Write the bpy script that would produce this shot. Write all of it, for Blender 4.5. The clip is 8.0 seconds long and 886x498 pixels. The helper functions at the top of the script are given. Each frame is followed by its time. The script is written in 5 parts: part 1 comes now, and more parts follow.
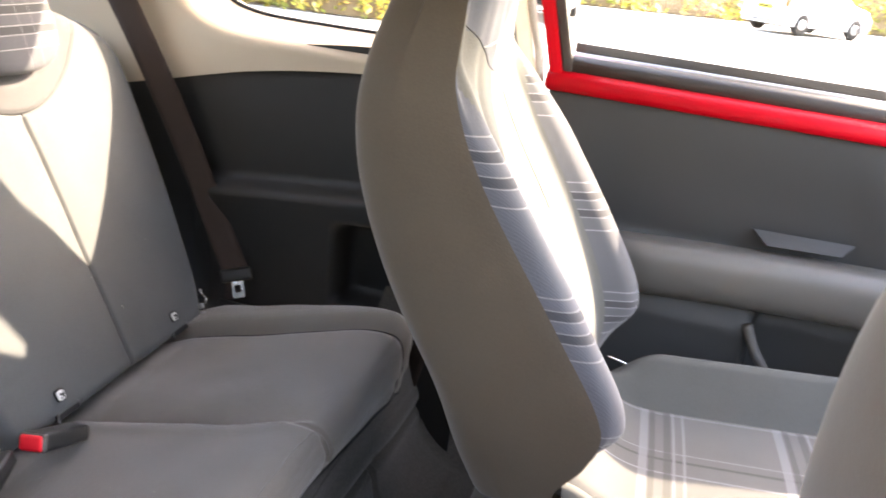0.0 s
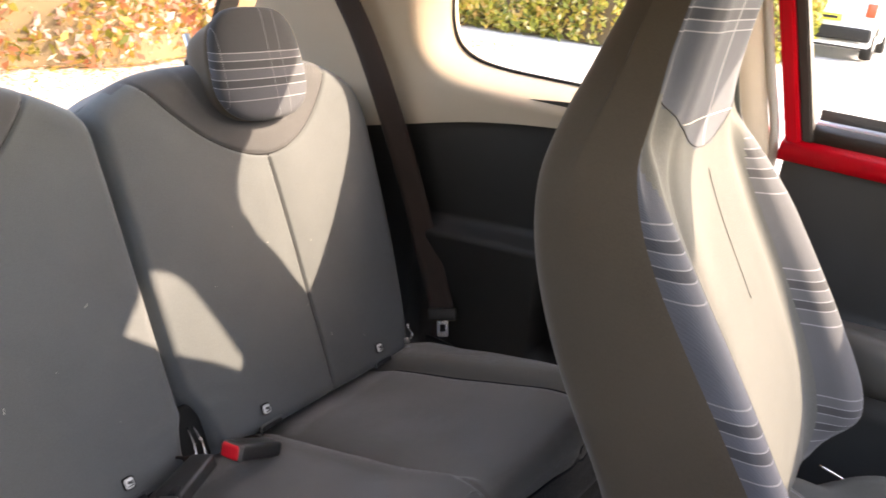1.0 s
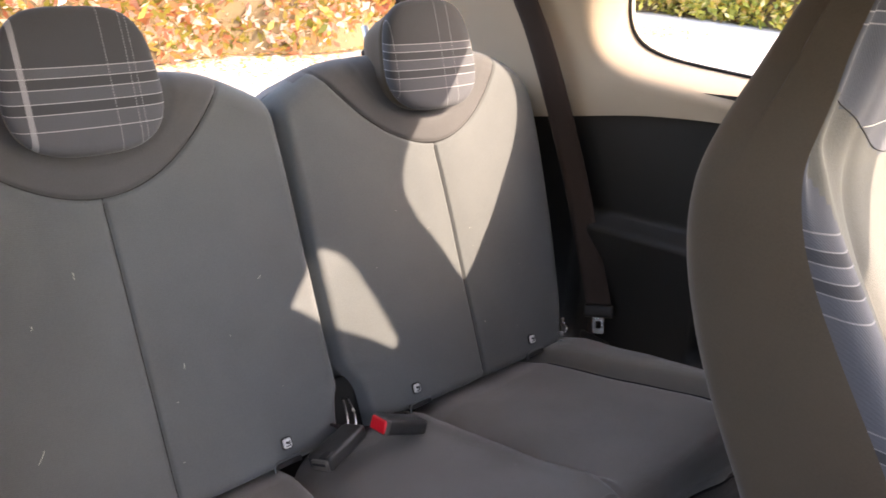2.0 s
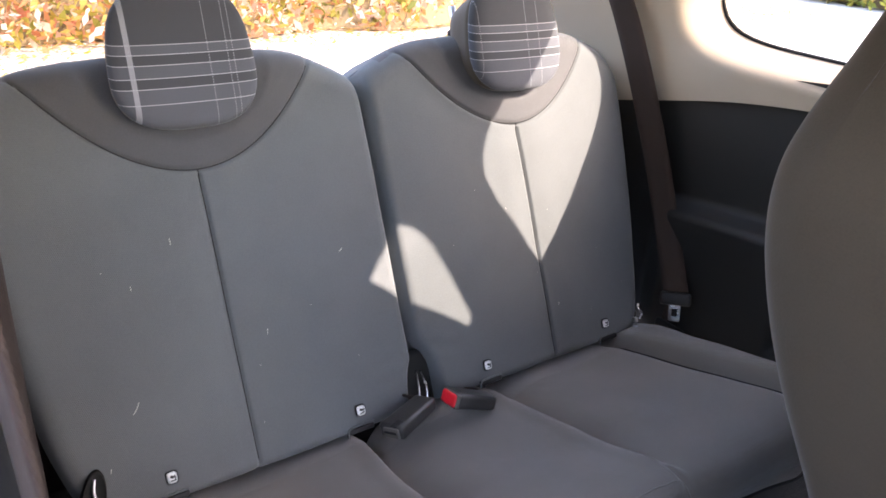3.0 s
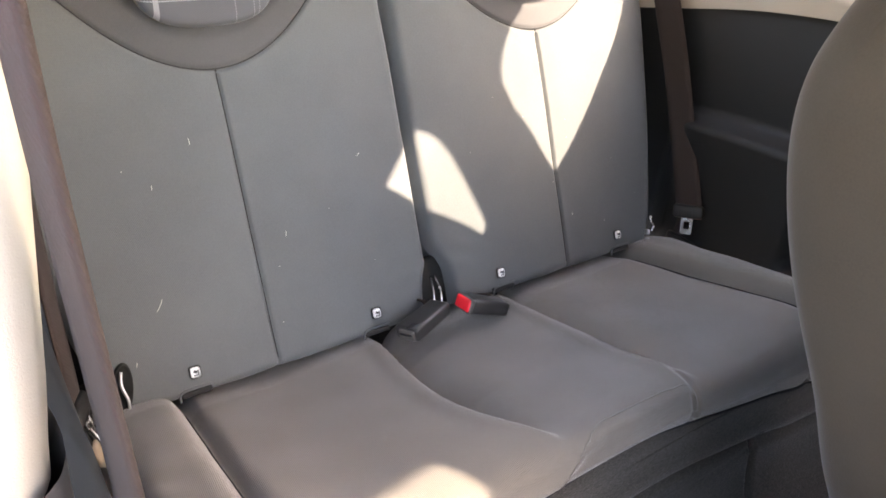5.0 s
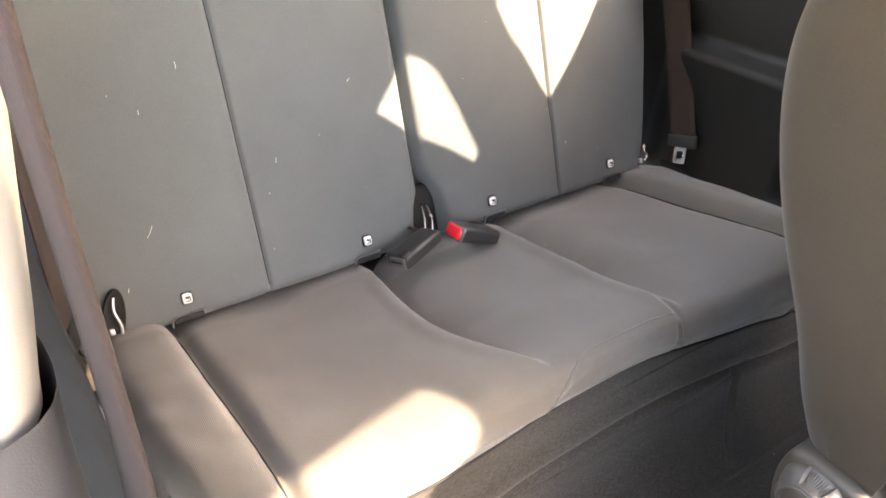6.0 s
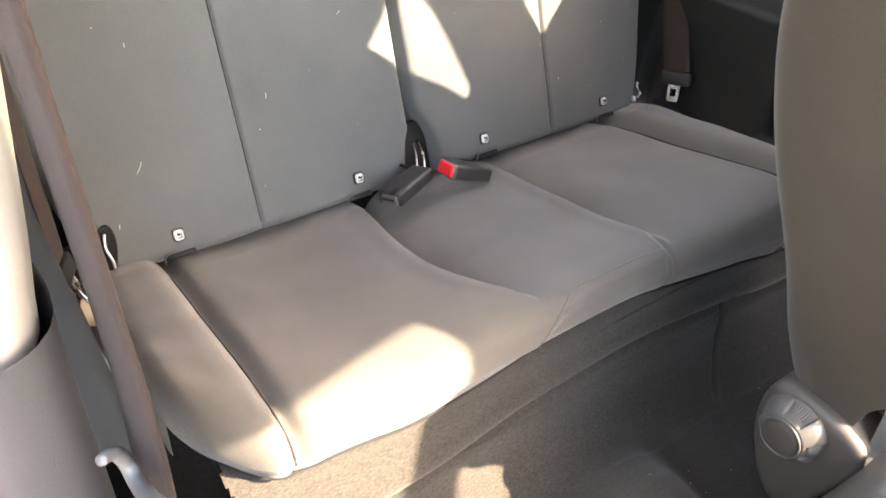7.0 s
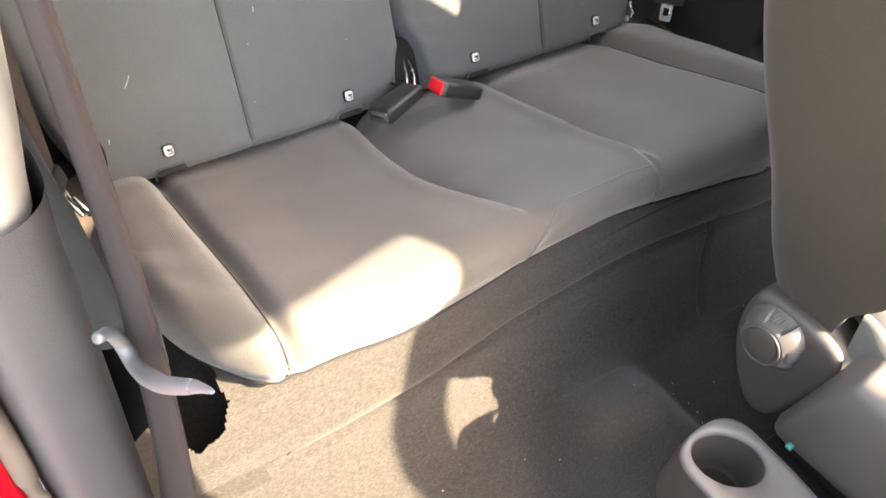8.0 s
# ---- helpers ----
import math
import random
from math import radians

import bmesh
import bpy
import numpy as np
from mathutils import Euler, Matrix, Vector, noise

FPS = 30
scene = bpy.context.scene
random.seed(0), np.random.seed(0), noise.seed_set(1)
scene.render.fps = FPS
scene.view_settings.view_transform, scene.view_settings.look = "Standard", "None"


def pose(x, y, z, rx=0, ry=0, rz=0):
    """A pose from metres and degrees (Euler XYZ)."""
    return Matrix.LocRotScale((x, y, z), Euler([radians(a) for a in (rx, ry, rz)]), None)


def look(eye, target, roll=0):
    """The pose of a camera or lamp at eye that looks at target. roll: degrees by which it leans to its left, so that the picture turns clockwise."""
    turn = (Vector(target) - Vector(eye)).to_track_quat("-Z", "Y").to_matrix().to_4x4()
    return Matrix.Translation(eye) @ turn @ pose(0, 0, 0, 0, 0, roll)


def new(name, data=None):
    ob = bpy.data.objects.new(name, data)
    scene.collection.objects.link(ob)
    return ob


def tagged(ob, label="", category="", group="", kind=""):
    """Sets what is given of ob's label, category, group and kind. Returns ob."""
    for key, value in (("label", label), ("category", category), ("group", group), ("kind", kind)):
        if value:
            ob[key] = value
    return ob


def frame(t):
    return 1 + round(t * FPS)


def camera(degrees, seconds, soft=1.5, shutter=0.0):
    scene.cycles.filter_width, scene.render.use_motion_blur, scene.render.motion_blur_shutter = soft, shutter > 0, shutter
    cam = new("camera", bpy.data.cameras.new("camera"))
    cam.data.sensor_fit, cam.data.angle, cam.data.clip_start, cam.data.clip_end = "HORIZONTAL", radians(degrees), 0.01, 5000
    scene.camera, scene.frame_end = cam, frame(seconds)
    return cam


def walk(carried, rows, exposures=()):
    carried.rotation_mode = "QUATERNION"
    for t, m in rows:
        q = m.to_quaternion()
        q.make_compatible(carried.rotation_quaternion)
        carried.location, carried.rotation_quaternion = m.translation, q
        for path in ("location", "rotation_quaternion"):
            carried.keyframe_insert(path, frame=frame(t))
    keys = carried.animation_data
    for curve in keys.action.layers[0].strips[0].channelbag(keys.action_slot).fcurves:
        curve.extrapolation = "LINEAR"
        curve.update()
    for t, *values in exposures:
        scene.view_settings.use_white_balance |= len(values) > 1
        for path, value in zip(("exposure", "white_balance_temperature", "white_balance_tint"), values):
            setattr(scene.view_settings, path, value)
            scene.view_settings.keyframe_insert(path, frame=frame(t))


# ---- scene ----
# ---- camera ----
cam = camera(59.7, 8.0, soft=1.6, shutter=0.3)
PATH = [
    (0.0, pose(0.702, -0.664, 1.178, 68.46, -6.98, 15.52)),
    (0.5, pose(0.744, -0.623, 1.208, 68.77, -6.39, 26.70)),
    (1.0, pose(0.767, -0.603, 1.232, 68.16, -5.94, 35.41)),
    (1.5, pose(0.781, -0.593, 1.236, 67.16, -5.27, 42.68)),
    (2.0, pose(0.794, -0.586, 1.241, 66.15, -4.17, 48.81)),
    (3.5, pose(0.813, -0.600, 1.254, 62.89, -3.94, 56.54)),
    (4.0, pose(0.809, -0.604, 1.253, 61.07, -4.11, 56.76)),
    (5.5, pose(0.813, -0.619, 1.236, 55.50, -4.95, 55.79)),
    (6.0, pose(0.811, -0.612, 1.243, 52.34, -5.30, 55.81)),
    (6.5, pose(0.811, -0.615, 1.238, 50.24, -5.53, 55.38)),
    (7.0, pose(0.815, -0.617, 1.236, 48.20, -5.77, 55.26)),
    (7.5, pose(0.834, -0.622, 1.221, 46.28, -5.76, 55.05)),
    (8.0, pose(0.843, -0.628, 1.220, 43.72, -6.02, 54.86)),
]
EXPOSURES = [(0.0, 5.0, 9300, 21), (0.5, 4.62, 9600, 21), (1.0, 4.12, 9300, 22), (1.5, 4.02, 9200, 23), (2.0, 4.1, 8900, 24), (3.5, 4.46, 7500, 23), (4.2, 4.58, 8000, 23), (5.4, 5.18, 9400, 21),
             (6.0, 5.34, 10000, 20), (8.0, 5.28, 9700, 18)]
walk(cam, PATH, EXPOSURES)

# ---- world and sun ----
SUN = Vector((0.396, 0.36, 0.39)).normalized()
sky_world = bpy.data.worlds.new("sky")
scene.world = sky_world
sky_world.use_nodes = True
wn = sky_world.node_tree.nodes
sky = wn.new("ShaderNodeTexSky")
sky.sky_type = "NISHITA"
sky.sun_disc = False
sky.sun_elevation = math.asin(SUN.z)
sky.sun_rotation = math.atan2(SUN.x, SUN.y)
sky_world.node_tree.links.new(sky.outputs[0], wn["Background"].inputs[0])
wn["Background"].inputs[1].default_value = 0.15
sun_data = bpy.data.lights.new("sun", "SUN")
sun_data.energy, sun_data.angle, sun_data.color = 1.15, radians(0.6), (1.0, 0.985, 0.945)
sun = new("sun", sun_data)
sun.matrix_world = look(SUN * 30, (0, 0, 0))


# ---- materials ----
def nodes_of(name):
    m = bpy.data.materials.new(name)
    m.use_nodes = True
    n, l = m.node_tree.nodes, m.node_tree.links
    return m, n, l, n["Principled BSDF"]


def mathnode(n, l, op, a, b=None, c=None):
    k = n.new("ShaderNodeMath")
    k.operation = op
    for i, v in enumerate((a, b, c)):
        if v is None:
            continue
        if isinstance(v, (int, float)):
            k.inputs[i].default_value = v
        else:
            l.new(v, k.inputs[i])
    return k.outputs[0]


def mixcol(n, l, fac, a, b, blend="MIX"):
    k = n.new("ShaderNodeMix")
    k.data_type, k.blend_type = "RGBA", blend
    for i, v in ((0, fac), (6, a), (7, b)):
        if isinstance(v, (int, float)):
            k.inputs[i].default_value = v
        elif isinstance(v, tuple):
            k.inputs[i].default_value = (*v, 1)
        else:
            l.new(v, k.inputs[i])
    return k.outputs[2]


def noise_tex(n, l, co, scale, detail=4.0, rough=0.55):
    k = n.new("ShaderNodeTexNoise")
    k.inputs["Scale"].default_value, k.inputs["Detail"].default_value, k.inputs["Roughness"].default_value = scale, detail, rough
    l.new(co, k.inputs["Vector"])
    return k.outputs["Fac"]


def bump(n, l, height, strength, dist, prev=None):
    k = n.new("ShaderNodeBump")
    k.inputs["Strength"].default_value, k.inputs["Distance"].default_value = strength, dist
    l.new(height, k.inputs["Height"])
    if prev:
        l.new(prev, k.inputs["Normal"])
    return k.outputs[0]


def weave_height(n, l, co, pitch):
    """A knitted fabric: fine ribs crossed by finer threads."""
    sep = n.new("ShaderNodeSeparateXYZ")
    l.new(co, sep.inputs[0])
    k = 2 * math.pi / pitch
    a = mathnode(n, l, "SINE", mathnode(n, l, "MULTIPLY", mathnode(n, l, "ADD", sep.outputs[1], mathnode(n, l, "MULTIPLY", sep.outputs[2], 0.35)), k))
    b = mathnode(n, l, "SINE", mathnode(n, l, "MULTIPLY", mathnode(n, l, "ADD", sep.outputs[2], mathnode(n, l, "MULTIPLY", sep.outputs[0], 0.9)), k * 1.6))
    return mathnode(n, l, "MULTIPLY_ADD", b, 0.5, a)


def fabric(name, color, pitch=0.0021, rough=0.9, sheen=0.16, var=0.25, bumpy=0.6):
    m, n, l, p = nodes_of(name)
    co = n.new("ShaderNodeTexCoord").outputs["Object"]
    big = noise_tex(n, l, co, 7.0, 3.0)
    fine = noise_tex(n, l, co, 420.0, 2.0)
    w = weave_height(n, l, co, pitch)
    dark = tuple(c * (1 - var) for c in color)
    lite = tuple(min(1, c * (1 + var)) for c in color)
    c1 = mixcol(n, l, big, dark, lite)
    c2 = mixcol(n, l, mathnode(n, l, "MULTIPLY", fine, 0.5), c1, tuple(min(1, c * 1.5) for c in color))
    c3 = mixcol(n, l, mathnode(n, l, "MULTIPLY_ADD", w, 0.05 * bumpy, 0.1), c2, tuple(c * 0.45 for c in color))
    l.new(c3, p.inputs["Base Color"])
    p.inputs["Roughness"].default_value = rough
    p.inputs["Sheen Weight"].default_value = sheen
    p.inputs["Sheen Roughness"].default_value = 0.45
    p.inputs["Specular IOR Level"].default_value = 0.2
    b1 = bump(n, l, big, 0.15, 0.01)
    b2 = bump(n, l, w, min(1.0, bumpy * 0.3), 0.0005, b1)
    l.new(bump(n, l, fine, 0.35, 0.0006, b2), p.inputs["Normal"])
    return m


def stripes(name, base, rows, period, offset, axis=2, cols=(), coloff=0.0, colperiod=1.0, colaxis=1, sheen=0.1, thread=0.26, twill=0.15):
    """Checked cloth: bands across (rows) and along (cols), each (from, to, kind) in metres; L a white thread, D a dark band."""
    m, n, l, p = nodes_of(name)
    co = n.new("ShaderNodeTexCoord").outputs["Object"]
    sep = n.new("ShaderNodeSeparateXYZ")
    l.new(co, sep.inputs[0])
    white = (thread, thread, thread * 1.07)
    dark = tuple(c * 0.55 for c in base)
    fine = noise_tex(n, l, co, 380.0, 2.0)
    big = noise_tex(n, l, co, 9.0, 3.0)
    col = mixcol(n, l, big, tuple(c * 0.85 for c in base), tuple(c * 1.15 for c in base))

    def band(src, a, b, per, off):
        f = mathnode(n, l, "FLOORED_MODULO", mathnode(n, l, "SUBTRACT", src, off), per)
        return mathnode(n, l, "MULTIPLY", mathnode(n, l, "GREATER_THAN", f, a), mathnode(n, l, "LESS_THAN", f, b))

    for a, b, kind in rows:
        col = mixcol(n, l, band(sep.outputs[axis], a, b, period, offset), col, white if kind == "L" else dark)
    dash = mathnode(n, l, "GREATER_THAN", mathnode(n, l, "SINE", mathnode(n, l, "MULTIPLY", sep.outputs[axis], 1900.0)), -0.3)
    for a, b, kind in cols:
        k = mathnode(n, l, "MULTIPLY", band(sep.outputs[colaxis], a, b, colperiod, coloff), 0.7 if b - a > 0.004 else mathnode(n, l, "MULTIPLY", dash, 0.6))
        col = mixcol(n, l, k, col, white if kind == "L" else dark)
    w = weave_height(n, l, co, 0.0018)
    diag = mathnode(n, l, "SINE", mathnode(n, l, "MULTIPLY", mathnode(n, l, "ADD", sep.outputs[axis], mathnode(n, l, "MULTIPLY", sep.outputs[colaxis], 0.7)), 2 * math.pi / 0.0024))
    col = mixcol(n, l, mathnode(n, l, "MULTIPLY_ADD", diag, 0.5 * twill, 0.5 * twill), col, tuple(c * 0.55 for c in base))
    col = mixcol(n, l, mathnode(n, l, "MULTIPLY_ADD", w, 0.03, 0.1), col, tuple(c * 0.4 for c in base))
    l.new(col, p.inputs["Base Color"])
    p.inputs["Roughness"].default_value = 0.9
    p.inputs["Sheen Weight"].default_value = sheen
    p.inputs["Specular IOR Level"].default_value = 0.2
    b2 = bump(n, l, w, 0.12, 0.0005)
    l.new(bump(n, l, fine, 0.3, 0.0005, b2), p.inputs["Normal"])
    return m


def plastic(name, color, rough=0.45, grain=900.0, depth=0.35, var=0.12, coat=0.0, spec=0.5):
    m, n, l, p = nodes_of(name)
    co = n.new("ShaderNodeTexCoord").outputs["Object"]
    big = noise_tex(n, l, co, 5.0, 4.0)
    fine = noise_tex(n, l, co, grain, 2.0)
    c = mixcol(n, l, big, tuple(x * (1 - var) for x in color), tuple(min(1, x * (1 + var)) for x in color))
    l.new(c, p.inputs["Base Color"])
    r = mathnode(n, l, "MULTIPLY_ADD", big, 0.2, rough - 0.1)
    l.new(r, p.inputs["Roughness"])
    p.inputs["Coat Weight"].default_value = coat
    p.inputs["Specular IOR Level"].default_value = spec
    l.new(bump(n, l, fine, depth, 0.0005), p.inputs["Normal"])
    return m


def metal(name, color, rough=0.25):
    m, n, l, p = nodes_of(name)
    co = n.new("ShaderNodeTexCoord").outputs["Object"]
    big = noise_tex(n, l, co, 60.0, 4.0)
    l.new(mixcol(n, l, big, tuple(c * 0.8 for c in color), color), p.inputs["Base Color"])
    p.inputs["Metallic"].default_value = 1.0
    l.new(mathnode(n, l, "MULTIPLY_ADD", big, 0.25, rough - 0.08), p.inputs["Roughness"])
    return m


def carpet_mat(name, color):
    """Needle felt: fibres lying every way, in fine pale and dark strands."""
    m, n, l, p = nodes_of(name)
    co = n.new("ShaderNodeTexCoord").outputs["Object"]
    big = noise_tex(n, l, co, 10.0, 4.0)
    strands = None
    for k, turn in enumerate(((0.3, 0.2, 0.5), (1.1, 0.6, 1.9), (0.5, 1.4, 2.7))):
        mp = n.new("ShaderNodeMapping")
        mp.inputs["Rotation"].default_value = turn
        mp.inputs["Scale"].default_value = (1.0, 0.16, 0.6)
        l.new(co, mp.inputs[0])
        q = noise_tex(n, l, mp.outputs[0], 900.0 + 170 * k, 1.0)
        strands = q if strands is None else mathnode(n, l, "MAXIMUM", strands, q)
    mid = noise_tex(n, l, co, 240.0, 2.0)
    c = mixcol(n, l, big, tuple(x * 0.8 for x in color), tuple(x * 1.25 for x in color))
    s = mathnode(n, l, "MULTIPLY", mathnode(n, l, "SUBTRACT", strands, 0.48), 2.4)
    s = mathnode(n, l, "MINIMUM", mathnode(n, l, "MAXIMUM", s, 0.0), 1.0)
    c = mixcol(n, l, s, tuple(x * 0.6 for x in color), mixcol(n, l, mid, c, tuple(x * 2.2 for x in color)))
    specks = mathnode(n, l, "GREATER_THAN", noise_tex(n, l, co, 420.0, 0.0), 0.85)
    c = mixcol(n, l, mathnode(n, l, "MULTIPLY", specks, 0.35), c, (0.3, 0.28, 0.25))
    l.new(c, p.inputs["Base Color"])
    p.inputs["Roughness"].default_value = 0.95
    p.inputs["Sheen Weight"].default_value = 0.2
    p.inputs["Specular IOR Level"].default_value = 0.1
    b = bump(n, l, mid, 0.35, 0.0015)
    l.new(bump(n, l, strands, 0.7, 0.001, b), p.inputs["Normal"])
    return m


def ramp_island(name, stops, rough=0.6, trans=0.35):
    """Leaves: each island takes a colour of its own."""
    m, n, l, p = nodes_of(name)
    g = n.new("ShaderNodeNewGeometry")
    r = n.new("ShaderNodeValToRGB")
    e = r.color_ramp.elements
    while len(e) < len(stops):
        e.new(0.5)
    for k, (pos, c) in zip(e, stops):
        k.position, k.color = pos, (*c, 1)
    l.new(g.outputs["Random Per Island"], r.inputs[0])
    l.new(r.outputs[0], p.inputs["Base Color"])
    p.inputs["Roughness"].default_value = rough
    p.inputs["Transmission Weight"].default_value = 0.0
    tr = n.new("ShaderNodeBsdfTranslucent")
    l.new(r.outputs[0], tr.inputs[0])
    mx = n.new("ShaderNodeMixShader")
    mx.inputs[0].default_value = trans
    l.new(p.outputs[0], mx.inputs[1])
    l.new(tr.outputs[0], mx.inputs[2])
    l.new(mx.outputs[0], n["Material Output"].inputs[0])
    return m


def ground_mat(name, color, scale=1.0):
    m, n, l, p = nodes_of(name)
    co = n.new("ShaderNodeTexCoord").outputs["Object"]
    big = noise_tex(n, l, co, 0.35 * scale, 5.0)
    mid = noise_tex(n, l, co, 6 * scale, 5.0)
    fine = noise_tex(n, l, co, 90 * scale, 3.0)
    c = mixcol(n, l, big, tuple(x * 0.75 for x in color), tuple(x * 1.2 for x in color))
    c = mixcol(n, l, mathnode(n, l, "MULTIPLY", fine, 0.6), c, tuple(x * 0.55 for x in color))
    c = mixcol(n, l, mathnode(n, l, "MULTIPLY", mathnode(n, l, "GREATER_THAN", mid, 0.62), 0.35), c, tuple(x * 0.7 for x in color))
    l.new(c, p.inputs["Base Color"])
    p.inputs["Roughness"].default_value = 0.9
    l.new(bump(n, l, fine, 0.5, 0.01), p.inputs["Normal"])
    return m


def glass_mat(name, tint):
    m, n, l, p = nodes_of(name)
    t = n.new("ShaderNodeBsdfTransparent")
    t.inputs[0].default_value = (*tint, 1)
    g = n.new("ShaderNodeBsdfGlossy")
    g.inputs["Roughness"].default_value = 0.02
    fr = n.new("ShaderNodeFresnel")
    fr.inputs[0].default_value = 1.45
    mx = n.new("ShaderNodeMixShader")
    l.new(mathnode(n, l, "MULTIPLY", fr.outputs[0], 0.7), mx.inputs[0])
    l.new(t.outputs[0], mx.inputs[1])
    l.new(g.outputs[0], mx.inputs[2])
    l.new(mx.outputs[0], n["Material Output"].inputs[0])
    return m


SEAT = fabric("charcoal knitted seat cloth", (0.095, 0.102, 0.105))
YOKE = fabric("dark plain yoke cloth", (0.070, 0.070, 0.072))
SIDE = fabric("dark brown-grey backing cloth", (0.073, 0.058, 0.043), sheen=0.15, bumpy=0.1)
# same cloth as the backrests; the brighter light on the bench is in its colour
BENCH = fabric("charcoal bench cloth with light painted in", (0.123, 0.111, 0.098), pitch=0.0019, sheen=0.4, bumpy=1.2)
CENTRE = fabric("grey ribbed seat cloth", (0.082, 0.083, 0.077), sheen=0.05, bumpy=0.4)
GROUP = [(0.0, 0.0015, "L"), (0.018, 0.0192, "L"), (0.0192, 0.029, "D"), (0.029, 0.0302, "L"), (0.042, 0.0432, "L"),
         (0.0432, 0.053, "D"), (0.053, 0.0542, "L"), (0.066, 0.0675, "L")]
PLAID_BOLSTER = stripes("checked bolster cloth", (0.086, 0.092, 0.108), GROUP, 0.155, 0.935, thread=0.21)
PLAID_OUTER = stripes("checked outer bolster cloth", (0.078, 0.080, 0.086), GROUP, 0.155, 0.812, thread=0.21)
PLAID_HEAD = stripes("checked head cloth", (0.092, 0.096, 0.108),
                     [(0.0, 0.0010, "L"), (0.0187, 0.0197, "L"), (0.0197, 0.031, "D"), (0.031, 0.032, "L"), (0.0462, 0.0472, "L"),
                      (0.0472, 0.0585, "D"), (0.0585, 0.0595, "L"), (0.070, 0.071, "L"), (0.071, 0.16, "D")], 0.3, 0.964,
                     cols=[(0.030, 0.0365, "L"), (0.132, 0.1332, "L"), (0.158, 0.1592, "L"), (0.166, 0.1672, "L"), (0.583, 0.5842, "L"), (0.677, 0.6782, "L"), (0.703, 0.7042, "L")], coloff=-0.385, colperiod=1.2, thread=0.42, twill=0.5)
PLAID_SEAT = stripes("checked cushion cloth", (0.092, 0.092, 0.088), [(0.0, 0.003, "L"), (0.03, 0.035, "D"), (0.05, 0.052, "L")], 0.16, 0.10, axis=1,
                     cols=[(0.0, 0.012, "L"), (0.014, 0.022, "D"), (0.034, 0.044, "D"), (0.046, 0.05, "L"), (0.06, 0.064, "L")], coloff=0.80, colperiod=0.19, colaxis=0, thread=0.17)
PLAID_FRONT_HEAD = stripes("checked head panel cloth", (0.070, 0.077, 0.092),
                           [(0.0, 0.0014, "L"), (0.0115, 0.0129, "L"), (0.0129, 0.0235, "D"), (0.0235, 0.0249, "L"), (0.036, 0.0374, "L"), (0.0374, 0.048, "D"), (0.048, 0.0494, "L")], 0.30, 1.172,
                           cols=[(0.0, 0.006, "L")], coloff=0.300, colperiod=1.0)
BLACK = plastic("black moulded trim", (0.012, 0.0115, 0.011), 0.55, spec=0.35)
DARK = plastic("dark grey moulded trim", (0.03, 0.03, 0.03), 0.5, spec=0.4)
PILLAR = plastic("dark grey pillar trim", (0.058, 0.056, 0.057), 0.5, spec=0.4)
GREY = plastic("grey moulded trim", (0.096, 0.089, 0.081), 0.45)
COVER = plastic("dark grey moulded cover", (0.078, 0.069, 0.060), 0.42)
RIM = plastic("pale grey moulded rim", (0.17, 0.16, 0.15), 0.35)
BEIGE = plastic("pale beige pillar trim", (0.385, 0.31, 0.232), 0.65, spec=0.3)
ROOF = fabric("pale grey headlining", (0.78, 0.76, 0.72), pitch=0.004, sheen=0.1)
CARPET = carpet_mat("dark needle-felt carpet", (0.061, 0.055, 0.048))
RED = plastic("red body paint", (0.55, 0.002, 0.012), 0.5, grain=40.0, depth=0.02, var=0.04, coat=0.06, spec=0.15)
RUBBER = plastic("black rubber seal", (0.018, 0.018, 0.018), 0.8, spec=0.15)
# far door seal: sunlight is painted into this pale colour
LIT_SEAL = plastic("flocked seal lightened as in sun", (0.5, 0.47, 0.43), 0.8)
CASE = plastic("black satin buckle case", (0.030, 0.029, 0.029), 0.3)
# copy of the beige trim, whitened to carry the sun on the near pillar
LITTRIM = plastic("near pillar trim whitened as in sun", (0.40, 0.355, 0.30), 0.55)
CHANNEL = plastic("weathered dark grey window channel", (0.045, 0.040, 0.037), 0.6, spec=0.3)
PALEGREY = plastic("pale grey moulded guide", (0.15, 0.145, 0.138), 0.45)
# near door seal: the same seal with shade painted into its colour
SHADED_SEAL = plastic("flocked seal darkened as in shade", (0.12, 0.095, 0.075), 0.85, spec=0.2)
CHROME = metal("bright steel", (0.8, 0.8, 0.8), 0.2)
STEEL = metal("satin steel", (0.55, 0.56, 0.57), 0.35)
WEB = fabric("black woven belt webbing", (0.034, 0.0235, 0.0200), pitch=0.0018, sheen=0.03, bumpy=0.8)
BUTTON = plastic("red release button", (0.92, 0.015, 0.03), 0.45)
WHITE = plastic("white printed label", (0.75, 0.75, 0.75), 0.5)
GLASS = glass_mat("clear window glass", (0.94, 0.95, 0.945))
THREAD = plastic("black seam thread", (0.01, 0.01, 0.011), 0.8)
TEAL = plastic("teal plug plastic", (0.03, 0.25, 0.22), 0.35)
LINT = plastic("pale lint", (0.6, 0.58, 0.52), 0.9)


# ---- builders ----
def thing(name, at=(0, 0, 0), label="", category="", group="", kind=""):
    ob = new(name)
    ob.empty_display_size = 0.1
    ob.location = at
    return tagged(ob, label, category, group, kind)


def link_mesh(name, me, material, parent, label=""):
    ob = new(name, me)
    me.materials.append(material)
    if parent is not None:
        ob.parent = parent
        q, at = parent, Vector((0, 0, 0))
        while q is not None:
            at += q.location
            q = q.parent
        ob.location = -at
    if label:
        ob["label"] = label
    return ob


